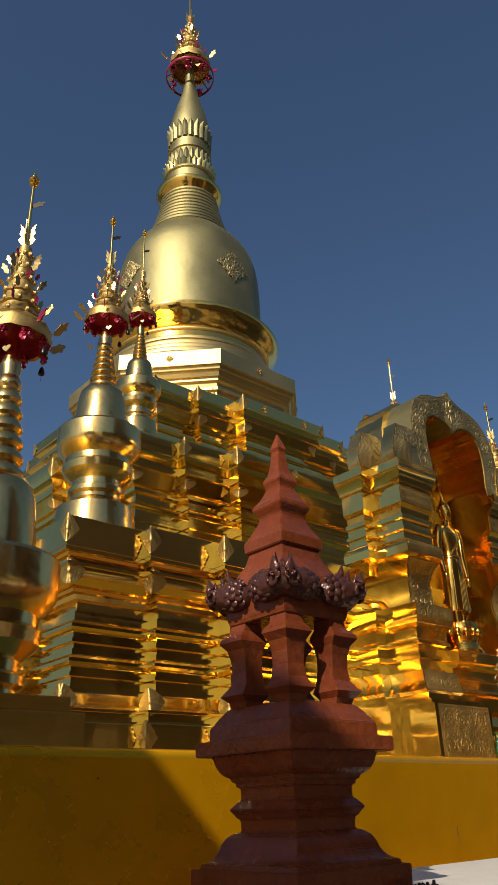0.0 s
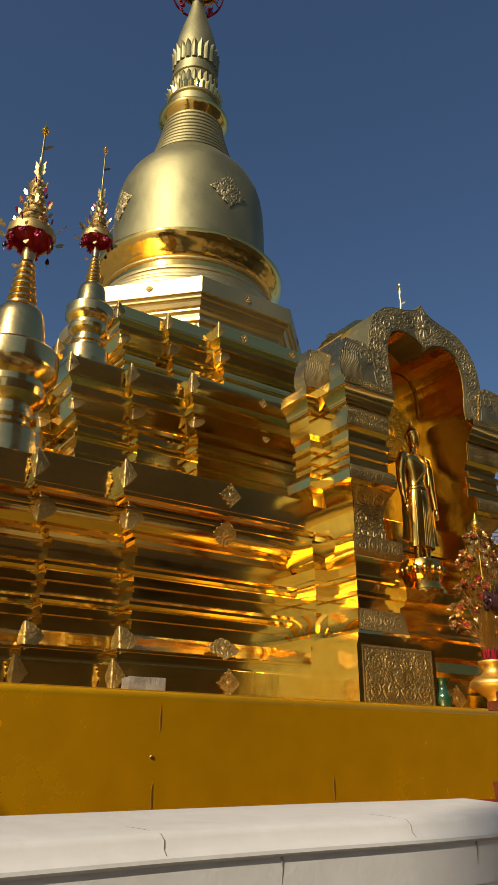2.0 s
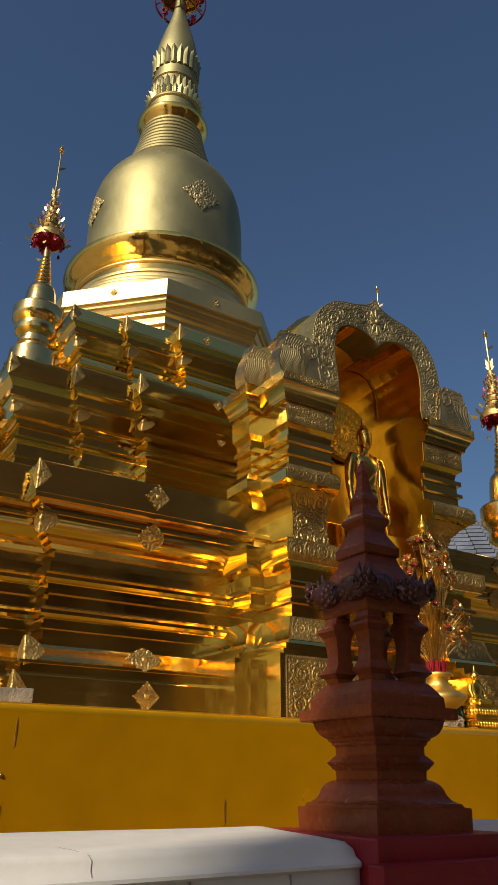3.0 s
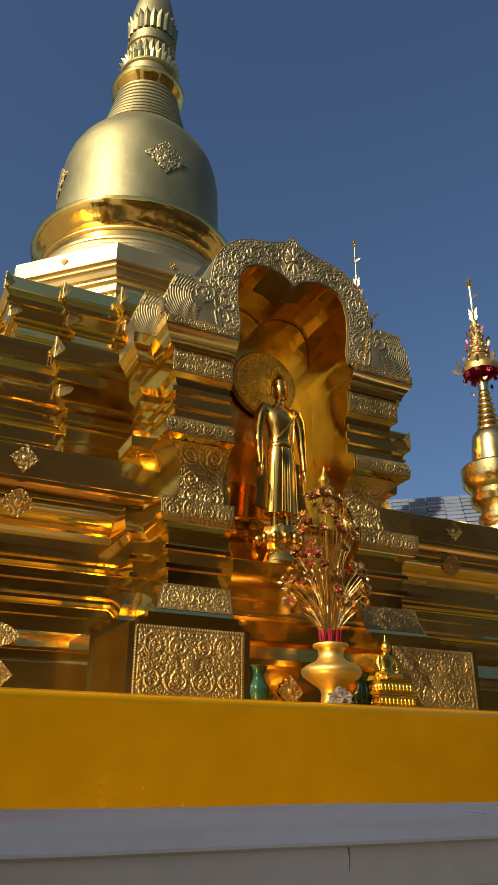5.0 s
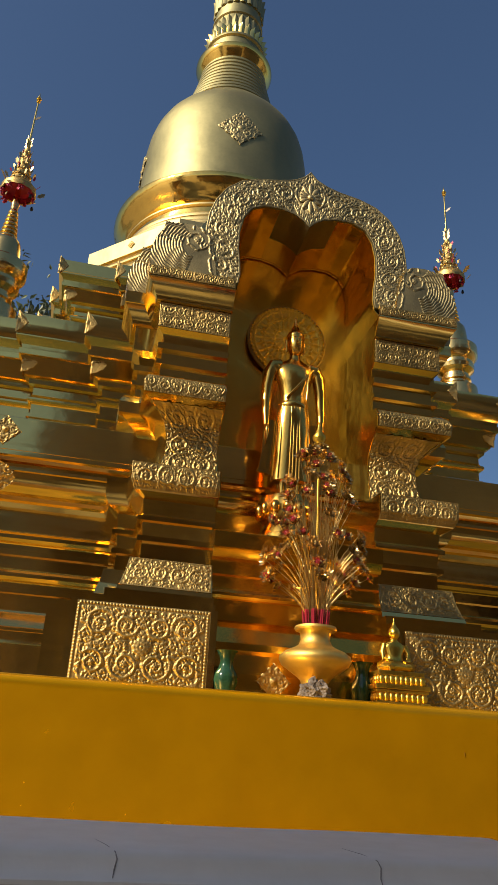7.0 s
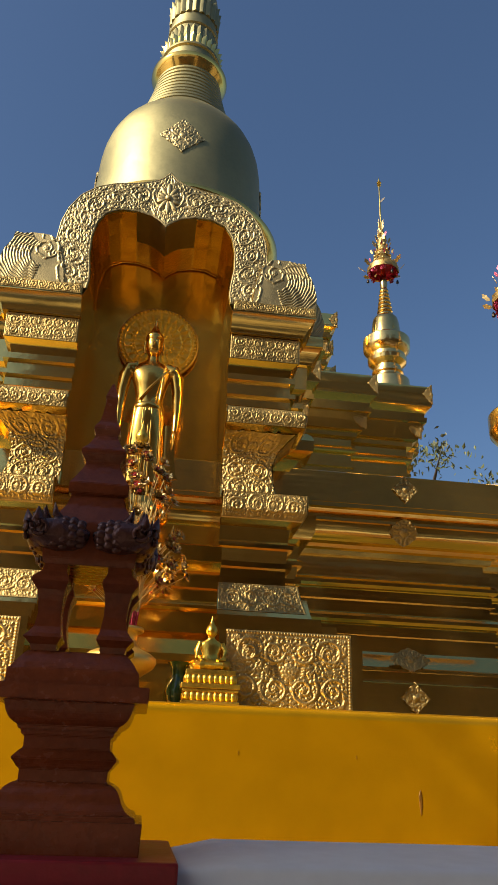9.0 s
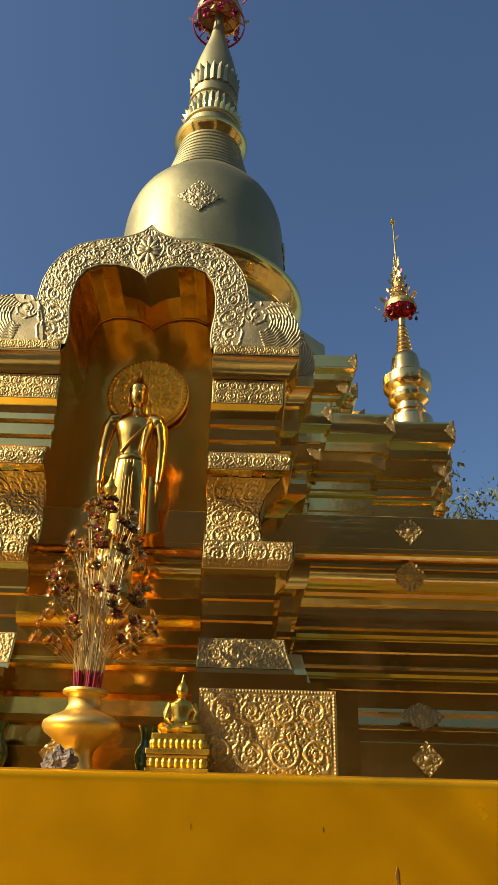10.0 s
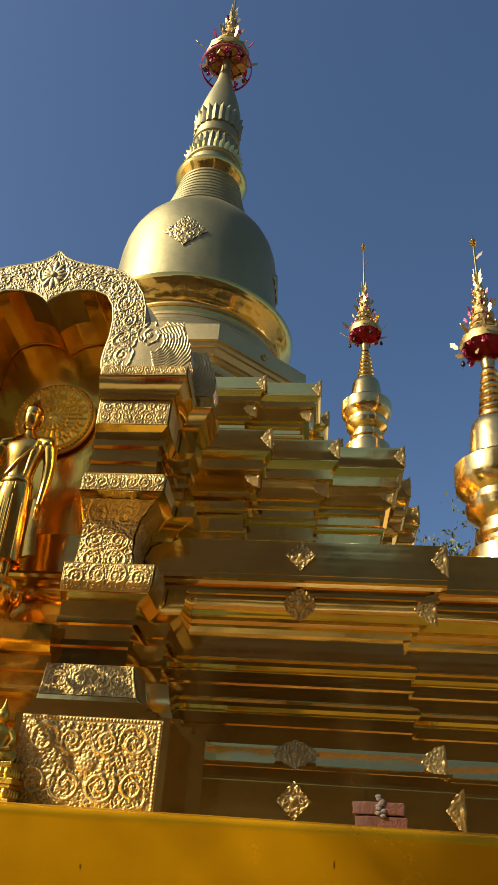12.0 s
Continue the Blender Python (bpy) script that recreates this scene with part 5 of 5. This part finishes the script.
brick_piece("brick", grey_brick, 3.21, 3.24, -6, 0.19, 0.10, 0.072, "loose grey weathered brick on the ledge", 1)
b2 = brick_piece("brick", brick_mat, 8.18, 3.20, -5, 0.19, 0.10, 0.042, "loose red brick with pale mortar on the ledge", 2)
b3 = copy_thing(b2, pose(8.172, 3.20, LEDGE + 0.048, 0, 0, -8))
tagged(b3, "broken red brick stacked on another brick")
bm = bmesh.new()
for k in range(9):
    ellipsoid(bm, (0.01 + 0.012 * random.Random(k).uniform(-1, 1), -0.052, -0.004 + 0.008 * k), (0.013, 0.008, 0.008), 7, 5)
part("mortar", bm, grey_brick, b3, "pale mortar smear", smooth=60)

bm = bmesh.new()
rr = random.Random(5)
clump = thing("burnt_twig_clump", pose(1.335, 1.045, 1.441), "small black burnt twig clump on the red plinth", "debris")
for k in range(14):
    bm = bmesh.new()
    tube(bm, [(rr.uniform(-0.03, 0.03), rr.uniform(-0.012, 0.012), 0.004), (rr.uniform(-0.035, 0.035), rr.uniform(-0.014, 0.014), 0.008 + 0.012 * rr.random())], [0.005, 0.003], 5)
    part("twig", bm, dark_metal, clump)

# ---- added unseen buildings behind the walk, trees and a roof in the distance ----
# Walkway added behind the camera; its ridge heights set where brass reflections turn dark.
walkway_backdrop = thing("covered_walkway", pose(0, 0, 0), "added unseen teak walkway, a dark backdrop in the brass reflections", "building")
bm = bmesh.new()
for a, b, top in ((4.0, 8.0, 10.4), (8.0, 13.0, 6.8)):
    rows = ((-1.2, 4.4), (-1.2, 4.5), (-2.2, 4.4 + (top - 4.4) * 0.33), (-3.4, top), (-4.6, 4.4 + (top - 4.4) * 0.33), (-5.6, 4.5), (-5.6, 4.4), (-3.4, top - 0.2))
    bm = bmesh.new()
    loft(bm, [[(x, y, z) for y, z in rows] for x in (a, b)])
    part("roof", bm, roof_tile, walkway_backdrop)
bm = bmesh.new()
lathe(bm, [(0, 0.2), (0.2, 0.2), (0.22, 0.15), (4.75, 0.14)], 16)
COLUMN = finish("column", bm, teak, 40)
for k in range(5):
    for y in (-1.5, -5.3):
        part("column", COLUMN, teak, walkway_backdrop, at=pose(4.3 + 2.1 * k, y, 0))
bm = bmesh.new()
box(bm, 4.1, 12.9, -5.1, -4.95, 2.1, 4.7)
part("screen_wall", bm, teak, walkway_backdrop)
# Sun blocker added out of view; roof slope fits the wall's diagonal shadow edge.
slant_blocker = thing("gate_pavilion", pose(0, 0, 0), "added unseen pavilion that casts the slanting shadow on the terrace wall", "building")
bm = bmesh.new()
loft(bm, [[(x, -1.3, 3.0), (x, 2.0, 3.0), (x, 2.0, 6.7), (x, 0.3, 5.9), (x, -1.3, 5.1)] for x in (-4.4, -3.4)])
part("roof", bm, roof_tile, slant_blocker)
for y in (-0.8, 1.8):
    bm = bmesh.new()
    box(bm, -4.2, -3.6, y - 0.15, y + 0.15, 0, 3.0)
    part("pier", bm, teak, slant_blocker)
# Added far out of view, only to keep sun off the balustrade past x 3.3.
rail_blocker = thing("bell_tower", pose(-12.1, -8.19, 0), "added unseen plastered block that shades the white balustrade", "building")
bm = bmesh.new()
loft(bm, [[(-w, -w, z), (w, -w, z), (w, w, z), (-w, w, z)] for z, w in ((0, 1.3), (7.0, 1.3), (7.02, 1.4), (7.2, 1.4), (7.22, 1.3), (15.2, 1.3))])
part("shaft", bm, white_wall, rail_blocker)
bm = bmesh.new()
loft(bm, [[(-w, -w, z), (w, -w, z), (w, w, z), (-w, w, z)] for z, w in ((15.2, 1.34), (15.3, 1.34), (15.5, 0.7), (15.8, 0.05))])
part("roof", bm, roof_tile, rail_blocker)


# Unseen building added to give the lower brass tier a warm reflection.
ochre_backdrop = thing("monks_quarters", pose(0.2, -10.2, 0), "added unseen ochre building for the brass tiers to reflect", "building")
bm = bmesh.new()
box(bm, -4.2, 3.8, -1.6, 1.2, 0, 5.4)
part("wall", bm, ochre, ochre_backdrop)
bm = bmesh.new()
loft(bm, [[(x, 1.8, 5.2), (x, 1.8, 5.35), (x, -0.2, 8.4), (x, -2.2, 5.35), (x, -2.2, 5.2), (x, -0.2, 8.2)] for x in (-4.6, 4.2)])
part("roof", bm, roof_tile, ochre_backdrop)


def tree(x, y, h, r, seed, label, n=2600, leaves=leaf_mat, low=0.45, stout=1.0):
    rr = random.Random(seed)
    t = thing("tree", pose(x, y, 0), label, "tree", "background trees")
    bm = bmesh.new()
    tube(bm, [(0, 0, 0), (0.1, 0.05, h * 0.3), (0.0, 0.2, h * 0.6), (0.1, 0.1, h * 0.9)], [k * stout * h for k in (0.03, 0.022, 0.014, 0.004)], 10)
    ends = []
    for k in range(16):
        a, z = 2.4 * k, h * (low + (0.95 - low) * k / 16)
        e = Vector((math.cos(a) * r * rr.uniform(0.5, 0.95), math.sin(a) * r * rr.uniform(0.5, 0.95), z + r * rr.uniform(0.1, 0.45)))
        tube(bm, [(0, 0.1, z - 0.3), (e.x * 0.5, e.y * 0.5, z + 0.2), e], [0.008 * h * stout, 0.005 * h * stout, 0.001 * h * stout], 6)
        ends.append(e)
    part("trunk", bm, bark, t, smooth=60)
    pts, faces = [], []
    for k in range(n):
        e = rr.choice(ends)
        c = e + Vector((rr.gauss(0, 0.17) * r, rr.gauss(0, 0.17) * r, rr.gauss(0, 0.13) * r))
        q = Euler((rr.random() * 6, rr.random() * 6, rr.random() * 6)).to_matrix()
        s0 = 0.075 * r * rr.uniform(0.5, 1.2)
        b0 = len(pts)
        for p in ((-0.5, 0, 0), (0, 0.32, 0.1), (0.9, 0, 0), (0, -0.32, 0.1)):
            pts.append(tuple(c + q @ Vector(p) * s0))
        faces.append((b0, b0 + 1, b0 + 2, b0 + 3))
    me = bpy.data.meshes.new("crown")
    me.from_pydata(pts, [], faces)
    me.materials.append(leaves)
    part("crown", me, leaves, t)
    return t


tree(13.2, 24.0, 12.9, 2.3, 1, "thin dry-leaved tree behind the temple", 3600)
tree(16.2, 25.5, 12.6, 2.4, 2, "thin dry-leaved tree behind the temple")
tree(0.6, 24.0, 17.2, 3.0, 3, "tall green tree behind the temple", 6000)
# Added out of view, so that the brass has something brown to reflect.
for k, (x, y, h) in enumerate(((5.0, -16.5, 9), (38, 2, 10))):
    tree(x, y, h, h * 0.33, 20 + k, "added unseen tree, a brown mass in the brass reflections", 3000, reflected_leaf)
# Added out of view: sparse high crown that breaks the sun on the terrace wall.
tree(-6.3, -4.25, 14.2, 1.3, 41, "added unseen tree that throws light dapples on the terrace wall", 420, leaf_mat, 0.86, 0.3)

# Big brown building added out of view, there for the tier fronts to mirror.
brown_backdrop = thing("assembly_hall", pose(0, 0, 0), "added unseen brown building for the brass tiers to reflect", "building")
bm = bmesh.new()
box(bm, 10.6, 33, -15, -8, 0, 5.2)
part("wall", bm, teak, brown_backdrop)
for y0, y1, z0, z1 in ((-5.8, -8.6, 4.6, 8.2), (-8.2, -11.5, 8.6, 14.2), (-17.2, -14.4, 4.6, 8.2), (-14.8, -11.5, 8.6, 14.2)):
    bm = bmesh.new()
    loft(bm, [[(x, y0, z0), (x, y1, z1), (x, y1, z1 - 0.3), (x, y0, z0 - 0.2)] for x in (10.0, 34.0)])
    part("roof", bm, roof_tile, brown_backdrop)
bm = bmesh.new()
loft(bm, [[(x, -15.2, 5.2), (x, -7.8, 5.2), (x, -8.6, 8.4), (x, -11.5, 13.8), (x, -14.4, 8.4)] for x in (10.5, 10.7)])
part("gable", bm, teak, brown_backdrop)

house = thing("roofed_building", pose(14.6, 12.6, 0, 0, 0, -38), "building with a grey-blue tiled roof", "building")
bm = bmesh.new()
box(bm, -3, 3, -2.2, 2.2, 0, 5.2)
part("wall", bm, white_wall, house)
for k in range(16):
    f = k / 16
    for s1 in (-1, 1):
        bm = bmesh.new()
        y0, y1 = 2.7 * (1 - f), 2.7 * (1 - f - 0.075)
        z0, z1 = 5.1 + 2.3 * f, 5.1 + 2.3 * (f + 0.0625) + 0.03
        for j in range(18):
            x0 = -3.4 + 6.8 * j / 18
            box(bm, x0 + 0.008, x0 + 6.8 / 18 - 0.008, min(s1 * y0, s1 * y1), max(s1 * y0, s1 * y1), z0 - 0.02 + 0.02 * (j % 2), z0 + 0.06 + 0.012 * (j % 2))
        part("tile_course", bm, blue_tile, house)
